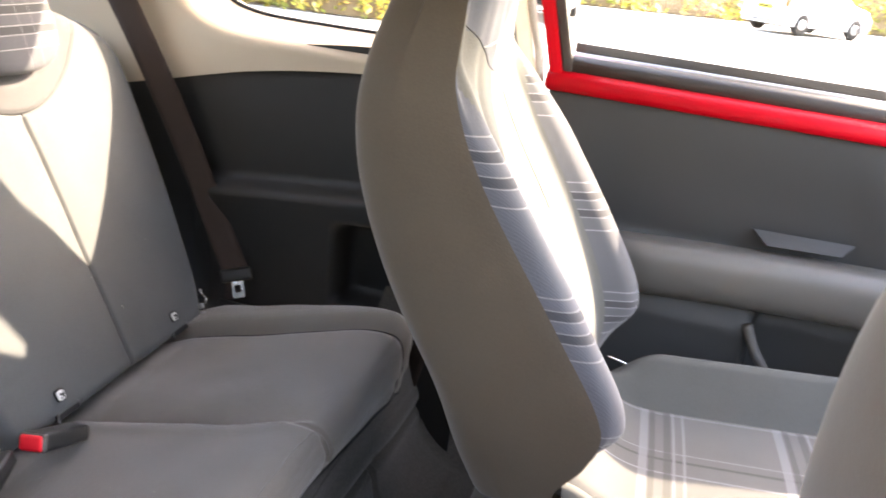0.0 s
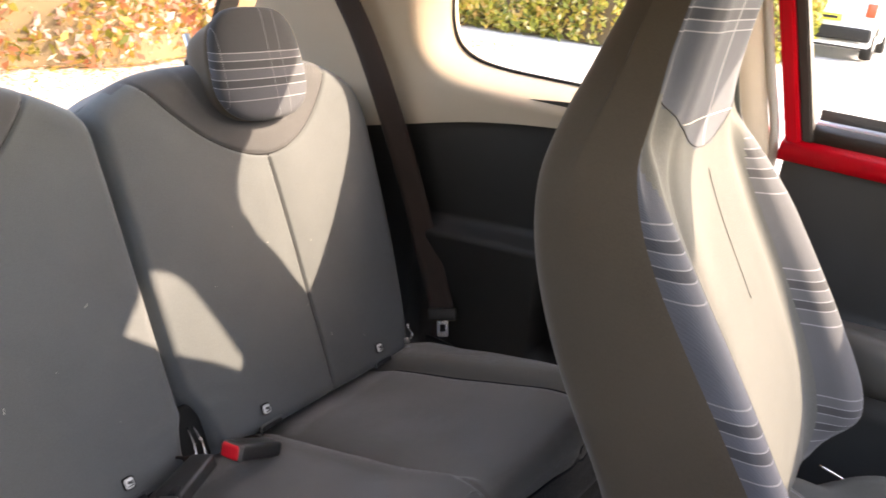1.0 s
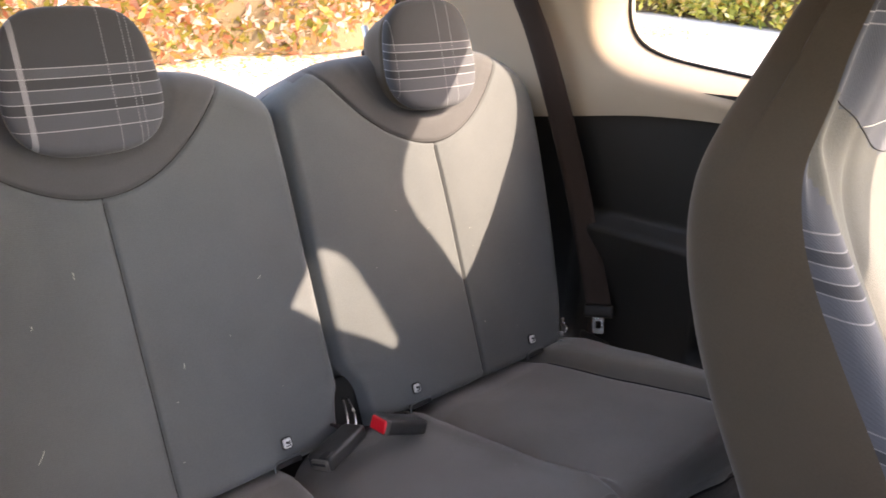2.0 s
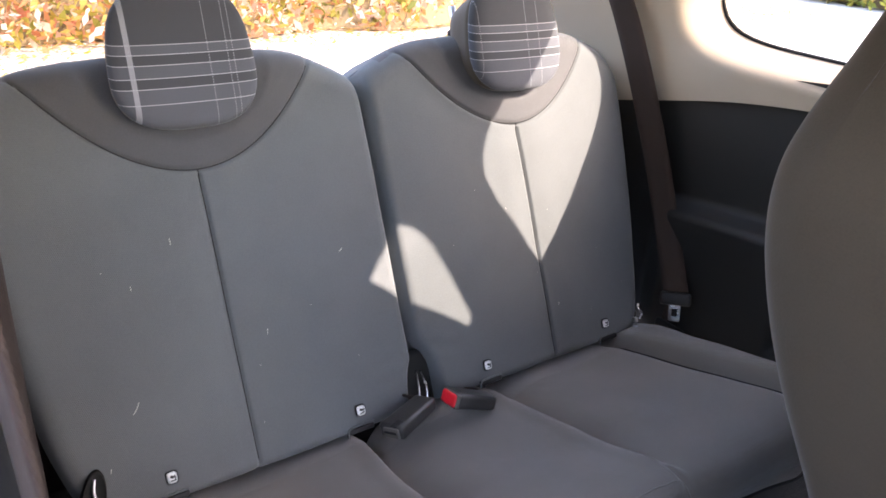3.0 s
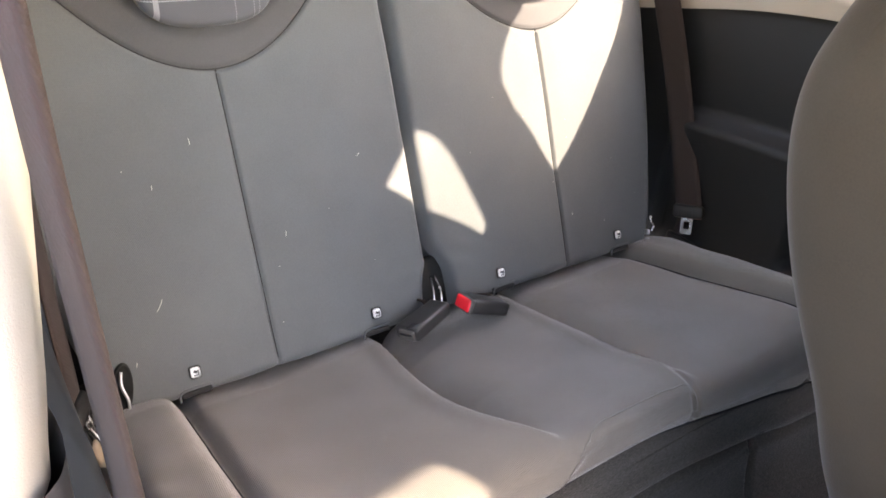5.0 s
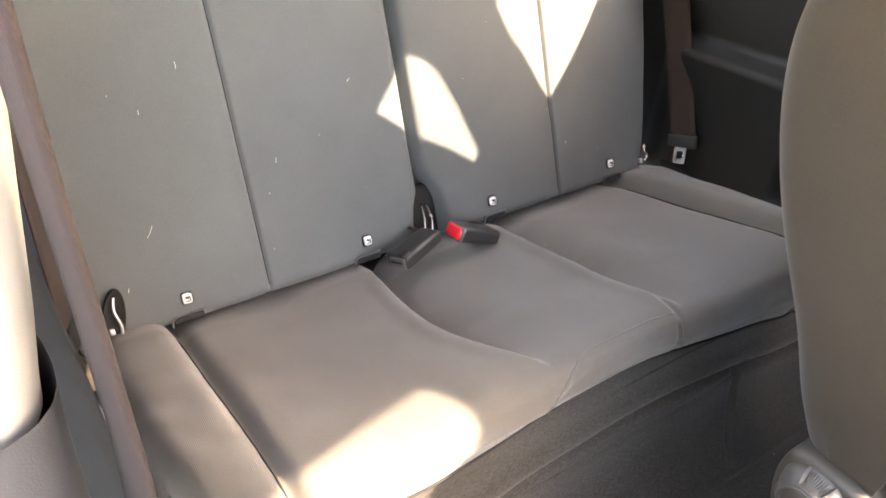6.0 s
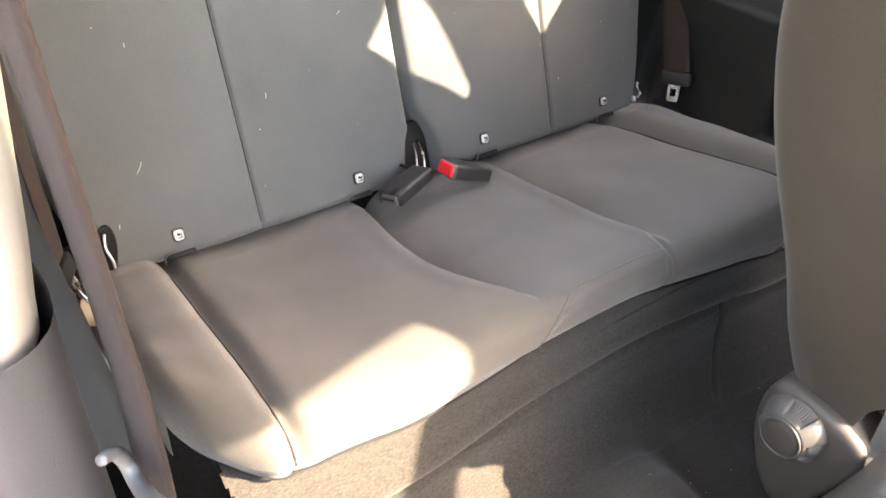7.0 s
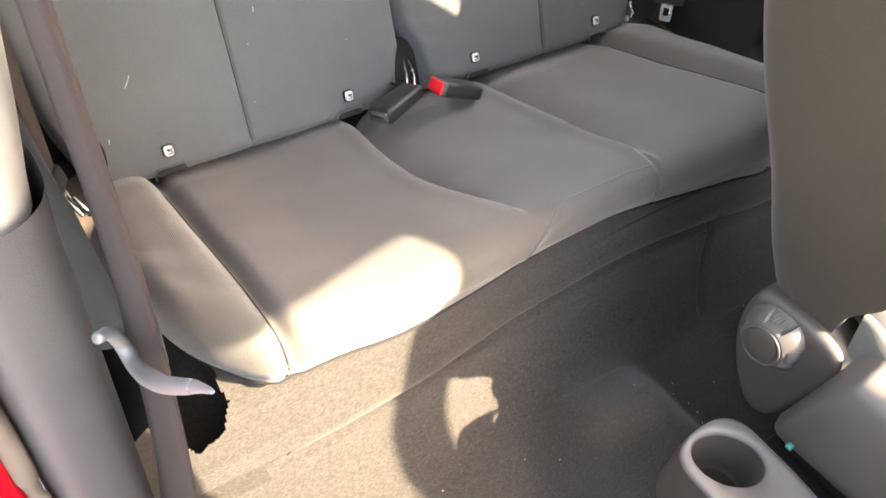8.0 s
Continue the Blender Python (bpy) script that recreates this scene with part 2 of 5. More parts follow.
def part(name, bm, material, parent=None, label="", smooth=True):
    """Links a bmesh, given in world metres, as one mesh object."""
    me = bpy.data.meshes.new(name)
    bm.normal_update()
    bm.to_mesh(me)
    bm.free()
    me.polygons.foreach_set("use_smooth", [smooth] * len(me.polygons))
    return link_mesh(name, me, material, parent, label)


def raw(name, verts, faces, material, parent=None, label="", smooth=True):
    me = bpy.data.meshes.new(name)
    me.from_pydata([tuple(v) for v in verts], [], faces)
    me.polygons.foreach_set("use_smooth", [smooth] * len(me.polygons))
    me.update()
    return link_mesh(name, me, material, parent, label)


def sheet(name, fn, nu, nv, material, parent=None, label="", loop=False, keep=None):
    """A surface fn(u, v) over a grid; loop closes it in u."""
    verts = [fn(i / nu, j / nv) for j in range(nv + 1) for i in range(nu + (0 if loop else 1))]
    k = nu if loop else nu + 1
    faces = []
    for j in range(nv):
        for i in range(nu):
            if keep and not keep((i + 0.5) / nu, (j + 0.5) / nv):
                continue
            a, b = i, (i + 1) % k
            faces.append((j * k + a, j * k + b, (j + 1) * k + b, (j + 1) * k + a))
    used = sorted({q for f in faces for q in f})
    back = {q: s for s, q in enumerate(used)}
    return raw(name, [verts[q] for q in used], [tuple(back[q] for q in f) for f in faces], material, parent, label)


def box_bm(lo, hi, bevel=0.004, seg=2, turn=None, at=None):
    bm = bmesh.new()
    bmesh.ops.create_cube(bm, size=1)
    lo, hi = Vector(lo), Vector(hi)
    for v in bm.verts:
        v.co = Vector((lo[i] + (v.co[i] + 0.5) * (hi[i] - lo[i]) for i in range(3)))
    if bevel:
        bmesh.ops.bevel(bm, geom=bm.edges[:], offset=bevel, segments=seg, affect="EDGES", profile=0.5)
    if turn is not None:
        bmesh.ops.transform(bm, matrix=(Matrix.Translation(at) @ turn), verts=bm.verts)
    return bm


def lathe_bm(profile, m, n=32):
    """Turns (radius, height) points about local z."""
    bm = bmesh.new()
    rings = []
    for r, h in profile:
        rings.append([bm.verts.new(m @ Vector((r * math.cos(2 * math.pi * k / n), r * math.sin(2 * math.pi * k / n), h))) for k in range(n)])
    for a, b in zip(rings, rings[1:]):
        for k in range(n):
            bm.faces.new((a[k], a[(k + 1) % n], b[(k + 1) % n], b[k]))
    bm.faces.new(rings[0][::-1])
    bm.faces.new(rings[-1])
    return bm


def spline(pts, per=8):
    """Catmull-Rom through points."""
    pts = [Vector(p) for p in pts]
    out = []
    for i in range(len(pts) - 1):
        p0, p1, p2, p3 = pts[max(i - 1, 0)], pts[i], pts[i + 1], pts[min(i + 2, len(pts) - 1)]
        for k in range(per):
            t = k / per
            out.append(0.5 * ((2 * p1) + (p2 - p0) * t + (2 * p0 - 5 * p1 + 4 * p2 - p3) * t * t + (3 * p1 - p0 - 3 * p2 + p3) * t ** 3))
    return out + [pts[-1]]


def tube_bm(pts, radius, n=12, per=8):
    pts = spline(pts, per)
    rad = radius if callable(radius) else (lambda s: radius)
    bm = bmesh.new()
    rings = []
    up = Vector((0, 0, 1))
    for i, p in enumerate(pts):
        d = (pts[min(i + 1, len(pts) - 1)] - pts[max(i - 1, 0)]).normalized()
        a = d.cross(up)
        a = a.normalized() if a.length > 1e-3 else Vector((1, 0, 0))
        b = d.cross(a)
        r = rad(i / (len(pts) - 1))
        rings.append([bm.verts.new(p + (a * math.cos(2 * math.pi * k / n) + b * math.sin(2 * math.pi * k / n)) * r) for k in range(n)])
    for a, b in zip(rings, rings[1:]):
        for k in range(n):
            bm.faces.new((a[k], a[(k + 1) % n], b[(k + 1) % n], b[k]))
    bm.faces.new(rings[0][::-1])
    bm.faces.new(rings[-1])
    return bm


def strap_bm(pts, sides, width=0.047, thick=0.0016, per=10):
    """A ribbon of webbing along pts; sides gives the way of its width at each point."""
    ps, ss = spline(pts, per), spline(sides, per)
    bm = bmesh.new()
    rings = []
    for i, p in enumerate(ps):
        d = (ps[min(i + 1, len(ps) - 1)] - ps[max(i - 1, 0)]).normalized()
        s = (ss[i] - d * ss[i].dot(d)).normalized()
        nrm = d.cross(s)
        ring = []
        for a, b in ((-0.5, -1), (-0.25, -1), (0, -1), (0.25, -1), (0.5, -1), (0.52, 0), (0.5, 1), (0.25, 1), (0, 1), (-0.25, 1), (-0.5, 1), (-0.52, 0)):
            ring.append(bm.verts.new(p + s * a * width + nrm * b * thick))
        rings.append(ring)
    n = 12
    for a, b in zip(rings, rings[1:]):
        for k in range(n):
            bm.faces.new((a[k], a[(k + 1) % n], b[(k + 1) % n], b[k]))
    bm.faces.new(rings[0][::-1])
    bm.faces.new(rings[-1])
    return bm


def smooth_table(tab, x):
    """Cubic through a table of (x, y)."""
    xs = [a for a, _ in tab]
    if x <= xs[0]:
        return tab[0][1]
    if x >= xs[-1]:
        return tab[-1][1]
    i = max(k for k in range(len(xs)) if xs[k] <= x)
    g = lambda k: tab[min(max(k, 0), len(tab) - 1)]
    (x1, y1), (x2, y2) = g(i), g(i + 1)
    h = x2 - x1
    m1 = (y2 - g(i - 1)[1]) / (x2 - g(i - 1)[0])
    m2 = (g(i + 2)[1] - y1) / (g(i + 2)[0] - x1)
    t = (x - x1) / h
    return (2 * t ** 3 - 3 * t * t + 1) * y1 + (t ** 3 - 2 * t * t + t) * h * m1 + (3 * t * t - 2 * t ** 3) * y2 + (t ** 3 - t * t) * h * m2


def bar_bm(points, profile):
    """Sweeps a closed 2-D profile given as world offsets along straight points."""
    bm = bmesh.new()
    rings = [[bm.verts.new(Vector(p) + Vector(o)) for o in profile] for p in points]
    n = len(profile)
    for a, b in zip(rings, rings[1:]):
        for k in range(n):
            bm.faces.new((a[k], a[(k + 1) % n], b[(k + 1) % n], b[k]))
    bm.faces.new(rings[0][::-1])
    bm.faces.new(rings[-1])
    bmesh.ops.recalc_face_normals(bm, faces=bm.faces[:])
    return bm


# ---- outdoors ----
def build_ground():
    verts, faces = [], []
    ext = [-400, -120, -60, -30] + [-24 + 2 * k for k in range(33)] + [60, 120, 400]
    for y in ext:
        for x in ext:
            verts.append((x, y, 0.012 * math.sin(x * 0.7) * math.cos(y * 0.6) - 0.02))
    n = len(ext)
    for j in range(n - 1):
        for i in range(n - 1):
            faces.append((j * n + i, j * n + i + 1, (j + 1) * n + i + 1, (j + 1) * n + i))
    ob = raw("ground", verts, faces, ground_mat("pale sunlit tarmac", (0.42, 0.41, 0.39)))
    tagged(ob, "pale dry tarmac of the parking area", "ground", kind="structure")


build_ground()

LEAVES = ramp_island("autumn hedge leaves", [(0.0, (0.10, 0.11, 0.015)), (0.15, (0.24, 0.20, 0.03)), (0.32, (0.38, 0.27, 0.06)), (0.5, (0.42, 0.18, 0.07)),
                                             (0.66, (0.36, 0.11, 0.06)), (0.82, (0.54, 0.34, 0.25)), (1.0, (0.75, 0.68, 0.6))])
GREENS = ramp_island("yellowing hedge leaves", [(0.0, (0.10, 0.13, 0.018)), (0.3, (0.26, 0.26, 0.035)), (0.55, (0.46, 0.40, 0.06)), (0.8, (0.50, 0.28, 0.06)), (1.0, (0.66, 0.6, 0.3))])
EVERGREEN = ramp_island("dark evergreen leaves", [(0.0, (0.018, 0.03, 0.010)), (0.5, (0.03, 0.045, 0.014)), (1.0, (0.05, 0.06, 0.02))], trans=0.15)
# core colours: the shade deep inside the hedges is painted in
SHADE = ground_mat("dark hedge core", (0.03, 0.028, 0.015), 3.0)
SHADED_CORE = ground_mat("shaded leafy hedge core", (0.13, 0.085, 0.04), 8.0)


def hedge(name, spine, depth, height, count, size, material, label, seed):
    """A ragged hedge along a line of (x, y): a core painted as inner shade and loose leaves with gaps."""
    rng = random.Random(seed)
    top = thing(name, (spine[0][0], spine[0][1], 0), label, "hedge", kind="stuff")
    pts = spline([(x, y, 0) for x, y in spine], 12)
    core_v, core_f = [], []
    m = 14
    for i, p in enumerate(pts):
        d = (pts[min(i + 1, len(pts) - 1)] - pts[max(i - 1, 0)]).normalized()
        nrm = Vector((-d.y, d.x, 0))
        for k in range(m + 1):
            a = math.pi * k / m
            r = 0.72 + 0.28 * noise.noise(Vector((p.x * 0.9, p.y * 0.9, k * 0.5)))
            core_v.append(p + nrm * math.cos(a) * depth * 0.5 * r + Vector((0, 0, math.sin(a) * height * 0.82 * r)))
    for i in range(len(pts) - 1):
        for k in range(m):
            a = i * (m + 1) + k
            core_f.append((a, a + 1, a + m + 2, a + m + 1))
    raw("hedge_core", core_v, core_f, SHADE if material is EVERGREEN else SHADED_CORE, top)
    verts, faces = [], []
    for _ in range(count):
        s = rng.random() * (len(pts) - 1.001)
        i = int(s)
        p = pts[i].lerp(pts[i + 1], s - i)
        d = (pts[i + 1] - pts[i]).normalized()
        nrm = Vector((-d.y, d.x, 0))
        a = math.pi * rng.random()
        lump = 0.85 + 0.45 * noise.noise(Vector((p.x * 1.3, p.y * 1.3, a * 2.2)))
        r = lump * (0.72 + 0.33 * rng.random())
        c = p + nrm * math.cos(a) * depth * 0.5 * r + Vector((0, 0, abs(math.sin(a)) * height * r + rng.random() * 0.1))
        c.z = max(c.z, 0.01)
        u = Vector((rng.gauss(0, 1), rng.gauss(0, 1), rng.gauss(0, 1))).normalized()
        v = u.orthogonal().normalized()
        w = size * (0.5 + rng.random())
        b = len(verts)
        verts += [c - u * w, c + v * w * 0.45 + u * w * 0.1, c + u * w, c - v * w * 0.45 + u * w * 0.1]
        faces.append((b, b + 1, b + 2, b + 3))
    raw("leaves", verts, faces, material, top, smooth=False)
    return top


hedge("hedge", [(-6.1, -9), (-5.8, -3), (-6.0, 2), (-6.4, 5), (-7.3, 8.5)], 2.4, 2.3, 150000, 0.046, LEAVES, "sunlit autumn hedge of brown, gold and green leaves", 3)
hedge("hedge", [(-8.2, 8.7), (-6.7, 11.0), (-4.2, 11.6), (-2.1, 13.4)], 2.2, 2.0, 52000, 0.055, GREENS, "yellowing green hedge along the car park", 4)
hedge("hedge", [(-6, 22), (0, 27), (7, 33), (18, 38)], 3.0, 2.6, 22000, 0.11, GREENS, "distant green hedge behind the parked cars", 5)

# out of view: added to cut the sky light through the open door
hedge("hedge", [(-5.5, -7.0), (-3, -3.4), (0.5, -2.7), (4, -2.8), (9, -4)], 1.3, 2.3, 16000, 0.06, EVERGREEN, "unseen dense dark green hedge added to block sky light at the open door", 6)


def leaf_litter():
    rng = random.Random(11)
    verts, faces = [], []
    for _ in range(16000):
        x, y = -5.3 + abs(rng.gauss(0, 0.8)), rng.uniform(-8, 9)
        a, w = rng.random() * 6.28, 0.012 + 0.018 * rng.random()
        u, v = Vector((math.cos(a), math.sin(a), rng.uniform(-0.2, 0.3))), Vector((-math.sin(a), math.cos(a), 0.1))
        c = Vector((x, y, 0.01 + 0.01 * rng.random()))
        b = len(verts)
        verts += [c - u * w, c + v * w * 0.6, c + u * w, c - v * w * 0.6]
        faces.append((b, b + 1, b + 2, b + 3))
    tagged(raw("leaf_litter", verts, faces, LEAVES, smooth=False), "dry fallen leaves scattered on the tarmac", "leaves", kind="stuff")


leaf_litter()


def parked_car(at, turn, paint, label, tall=1.0):
    """A parked car, its nose along local +x, seen far off: body, cabin glass, wheels, lamps, plate."""
    ob = thing("parked_car", (0, 0, 0), label, "car", "parked cars")
    M = pose(at[0], at[1], 0, 0, 0, turn)
    prof = [(-1.85, 0.36, 0.62), (-1.9, 0.52, 0.74), (-1.86, 0.86 * tall, 0.78), (-1.72, 1.02 * tall, 0.78), (-1.45, 1.42 * tall, 0.62), (-0.6, 1.52 * tall, 0.60), (0.3, 1.46 * tall, 0.60),
            (0.95, 1.02 * tall, 0.72), (1.7, 0.86 * tall, 0.74), (1.88, 0.6, 0.70), (1.84, 0.34, 0.6)]
    bm = bmesh.new()
    rows = []
    top = spline([(x, z, w) for x, z, w in prof], 5)
    for q in top:
        x, z, w = q
        row = []
        for k in range(-6, 7):
            y = w * math.sin(k / 6 * math.pi / 2)
            drop = 0.05 * (abs(k) / 6) ** 3
            row.append(bm.verts.new(M @ Vector((x, y, z - drop))))
        base = 0.24
        lo = [bm.verts.new(M @ Vector((x, s * (0.80 if base < z else w), min(z - 0.06, 0.62)))) for s in (-1, 1)]
        lo2 = [bm.verts.new(M @ Vector((x, s * 0.76, base))) for s in (-1, 1)]
        rows.append([lo2[0], lo[0]] + row + [lo[1], lo2[1]])
    for a, b in zip(rows, rows[1:]):
        for k in range(len(a) - 1):
            bm.faces.new((a[k], a[k + 1], b[k + 1], b[k]))
    bm.faces.new(rows[0])
    bm.faces.new(rows[-1][::-1])
    part("body", bm, paint, ob)

    def quad(name, pts, mat, lab=""):
        b = bmesh.new()
        vs = [b.verts.new(M @ Vector(p)) for p in pts]
        f = b.faces.new(vs)
        r = bmesh.ops.extrude_face_region(b, geom=[f])
        nn = (M.to_3x3() @ (Vector(pts[1]) - Vector(pts[0])).cross(Vector(pts[2]) - Vector(pts[1]))).normalized()
        for v in [g for g in r["geom"] if isinstance(g, bmesh.types.BMVert)]:
            v.co += nn * 0.02
        part(name, b, mat, ob, lab, smooth=False)

    t = tall
    quad("rear_window", [(-1.745, 0.55, 1.04 * t), (-1.745, -0.55, 1.04 * t), (-1.50, -0.5, 1.37 * t), (-1.50, 0.5, 1.37 * t)], DARKGLASS, "dark rear window")
    quad("windscreen", [(0.92, -0.6, 1.05 * t), (0.92, 0.6, 1.05 * t), (0.36, 0.5, 1.41 * t), (0.36, -0.5, 1.41 * t)], DARKGLASS)
    for s in (-1, 1):
        quad("side_window", [(-1.3, s * 0.77, 1.0 * t), (0.75, s * 0.77, 1.0 * t), (0.3, s * 0.66, 1.36 * t), (-1.2, s * 0.66, 1.36 * t)][:: s], DARKGLASS)
        part("tail_lamp", box_bm((-1.9, s * 0.68 - 0.09, 0.74), (-1.80, s * 0.68 + 0.09, 0.98), 0.02, turn=M.to_3x3().to_4x4(), at=M.translation), LAMP, ob, "red and amber tail lamp")
    part("bumper", box_bm((-1.97, -0.78, 0.34), (-1.78, 0.78, 0.56), 0.05, 3, M.to_3x3().to_4x4(), M.translation), RUBBER if tall > 1.2 else paint, ob)
    part("under_tray", box_bm((-1.75, -0.66, 0.2), (1.7, 0.66, 0.34), 0.02, 1, M.to_3x3().to_4x4(), M.translation), RUBBER, ob)
    plate = part("number_plate", box_bm((-1.99, -0.26, 0.64), (-1.90, 0.26, 0.76), 0.008, 1, M.to_3x3().to_4x4(), M.translation), PLATE, ob, "yellow number plate")
    part("plate_bar", box_bm((-1.997, -0.2, 0.675), (-1.988, 0.2, 0.725), 0, 1, M.to_3x3().to_4x4(), M.translation), RUBBER, plate)
    for x in (-1.2, 1.2):
        for s in (-1, 1):
            w = thing("wheel", (0, 0, 0))
            w.parent = ob
            R = M @ Matrix.Translation((x, s * 0.72, 0.30)) @ pose(0, 0, 0, -90 * s, 0, 0)
            part("tyre", lathe_bm([(0.19, -0.09), (0.28, -0.1), (0.30, -0.07), (0.30, 0.07), (0.28, 0.1), (0.19, 0.09)], R, 28), RUBBER, w)
            part("rim", lathe_bm([(0.05, 0.05), (0.19, 0.06), (0.195, 0.085), (0.03, 0.1)], R, 20), STEEL, w)


DARKGLASS = plastic("dark car glass", (0.02, 0.025, 0.03), 0.12, grain=5, depth=0.0)
LAMP = plastic("red and amber lamp", (0.5, 0.06, 0.02), 0.25, grain=5, depth=0.0)
PLATE = plastic("yellow plate", (0.75, 0.6, 0.05), 0.4)
SILVER = plastic("silver car paint", (0.62, 0.62, 0.63), 0.3, grain=30, depth=0.01, coat=0.4)
WHITEPAINT = plastic("white van paint", (0.78, 0.78, 0.78), 0.35, grain=30, depth=0.01, coat=0.4)
MAROON = plastic("dark red car paint", (0.10, 0.02, 0.025), 0.3, grain=30, depth=0.01, coat=0.4)
parked_car((4.9, 25.2), 44, SILVER, "silver hatchback parked with its back towards the camera")
parked_car((9.0, 26.4), 72, MAROON, "dark red hatchback parked beside the silver car")
parked_car((-1.9, 16.7), 92, WHITEPAINT, "white van-like car parked beside the hedge", 1.3)


# ---- shell of the car ----
def pillar_x(z):
    """How the door opening leans back above the waist."""
    return 0.525 - max(0.0, z - 0.98) * 0.27


def wall_y(x, z):
    y = 0.602 - max(0.0, z - 1.0) * 0.14 - max(0.0, z - 1.2) * 0.1
    if x < -0.1:
        y -= 0.34 * (-0.1 - x) ** 1.5
    return y


TRIM_EDGE = [(-0.62, 0.78), (-0.35, 0.84), (-0.15, 0.886), (0.036, 0.929), (0.223, 0.954), (0.47, 0.968), (0.6, 0.97)]


def window_loop(grow, n=96):
    """The rounded outline of the rear side window, widened by grow."""
    x0, x1, z0, z1, r = -0.095 - grow, 0.378 + grow, 1.017 - 0.85 * grow, 1.325 + grow, 0.065 + grow
    out = []
    for k in range(n):
        a = 2 * math.pi * (k + 0.5) / n
        c, s = math.cos(a), math.sin(a)
        cx, cz, hx, hz = (x0 + x1) / 2, (z0 + z1) / 2, (x1 - x0) / 2, (z1 - z0) / 2
        e = 4.5
        q = (abs(c) ** e + abs(s) ** e) ** (-1 / e)
        x, z = cx + hx * c * q, cz + hz * s * q
        if x > cx:
            x -= (z - z0) * 0.03 * (x - cx) / hx
        out.append((x, z))
    return out


def side_walls(s, side):
    # lower moulded panel
    def low(u, v):
        x = -0.62 + u * 1.10
        zt = smooth_table(TRIM_EDGE, x) + 0.045
        z = 0.2 + v * (zt - 0.2)
        y = wall_y(x, z) + 0.012
        led = 0.715 + 0.11 * (x - 0.0)
        front = min(1, max(0, (x + 0.10) / 0.06))
        k = min(1, max(0, (led + 0.012 - z) / 0.024))
        y -= 0.045 * front * (k * k * (3 - 2 * k)) * (1 - 0.35 * min(1, max(0, (led - z) / 0.22)))
        pk = max(0, 1 - ((x - 0.31) / 0.10) ** 4) * max(0, 1 - ((z - 0.60) / 0.085) ** 4)
        y += 0.07 * min(1, pk * 2.5)
        if s < 0:
            y += 0.05 * min(1, max(0, (0.67 - z) / 0.05)) * min(1, max(0, (x - 0.22) / 0.06))
        return (x, s * y, z)

    ob = sheet("side_panel", low, 110, 90, BLACK)
    ob.name = "wall_" + side
    tagged(ob, "black moulded plastic rear side panel with a ledge", "side panel", kind="structure")

    # pale upper trim round the window, with its rolled lip
    n = 96
    hole, lip, mid = window_loop(0.0), window_loop(0.042), window_loop(0.050)
    cx, cz = 0.154, 1.185
    outer = []
    for k in range(n):
        a = 2 * math.pi * (k + 0.5) / n
        c, d = math.cos(a), math.sin(a)
        lo, best = 0.05, 1.5
        for j in range(40):
            r = (lo + best) / 2
            x, z = cx + c * r, cz + d * r
            if x > pillar_x(z) - 0.055 or z > 1.40 or x < -0.56 + (z - 0.9) * 0.5 or z < smooth_table(TRIM_EDGE, x):
                best = r
            else:
                lo = r
        outer.append((cx + c * best, cz + d * best))
    rings = []
    for t in (0, 0.2, 0.4, 0.6, 0.8, 1.0):
        rings.append([(o[0] + (m[0] - o[0]) * t, wall_y(o[0] + (m[0] - o[0]) * t, o[1] + (m[1] - o[1]) * t), o[1] + (m[1] - o[1]) * t) for o, m in zip(outer, mid)])
    rings.append([(x, wall_y(x, z) + 0.004, z) for x, z in lip])
    for t, e in ((0.25, 0.016), (0.5, 0.034), (0.75, 0.054), (1.0, 0.075)):
        rings.append([(a[0] + (b[0] - a[0]) * t, wall_y(a[0], a[1]) + e, a[1] + (b[1] - a[1]) * t) for a, b in zip(lip, hole)])
    rings.append([(x, wall_y(x, z) + 0.09, z) for x, z in window_loop(-0.003)])
    verts = [(x, s * y, z) for r in rings for x, y, z in r]
    faces = []
    for j in range(len(rings) - 1):
        for k in range(n):
            faces.append((j * n + k, j * n + (k + 1) % n, (j + 1) * n + (k + 1) % n, (j + 1) * n + k))
    ob = raw("trim", verts, faces, BEIGE)
    tagged(ob, "pale beige upper side trim round the rear window", "trim", kind="structure")

    win = thing("window_1" if s > 0 else "window_2", (0.17, s * 0.65, 1.16), "fixed rear side window with a black rubber seal", "window", kind="structure")
    loop = [Vector((x, s * (wall_y(x, z) + 0.079), z)) for x, z in hole]
    bm = bmesh.new()
    rr = []
    for i, p in enumerate(loop):
        d = (loop[(i + 1) % n] - loop[i - 1]).normalized()
        o = Vector((0, s, 0)).cross(d)
        rr.append([bm.verts.new(p + (o * math.cos(q * 1.0472) + Vector((0, s, 0)) * math.sin(q * 1.0472)) * 0.0045) for q in range(6)])
    for i in range(n):
        for q in range(6):
            bm.faces.new((rr[i][q], rr[i][(q + 1) % 6], rr[(i + 1) % n][(q + 1) % 6], rr[(i + 1) % n][q]))
    part("rubber_seal", bm, RUBBER, win)
    bm = bmesh.new()
    for off in (0.083, 0.087):
        f = bm.faces.new([bm.verts.new((x, s * (wall_y(x, z) + off), z)) for x, z in hole])
    pane = part("pane", bm, GLASS, win)
    

side_walls(1, "left")
side_walls(-1, "right")


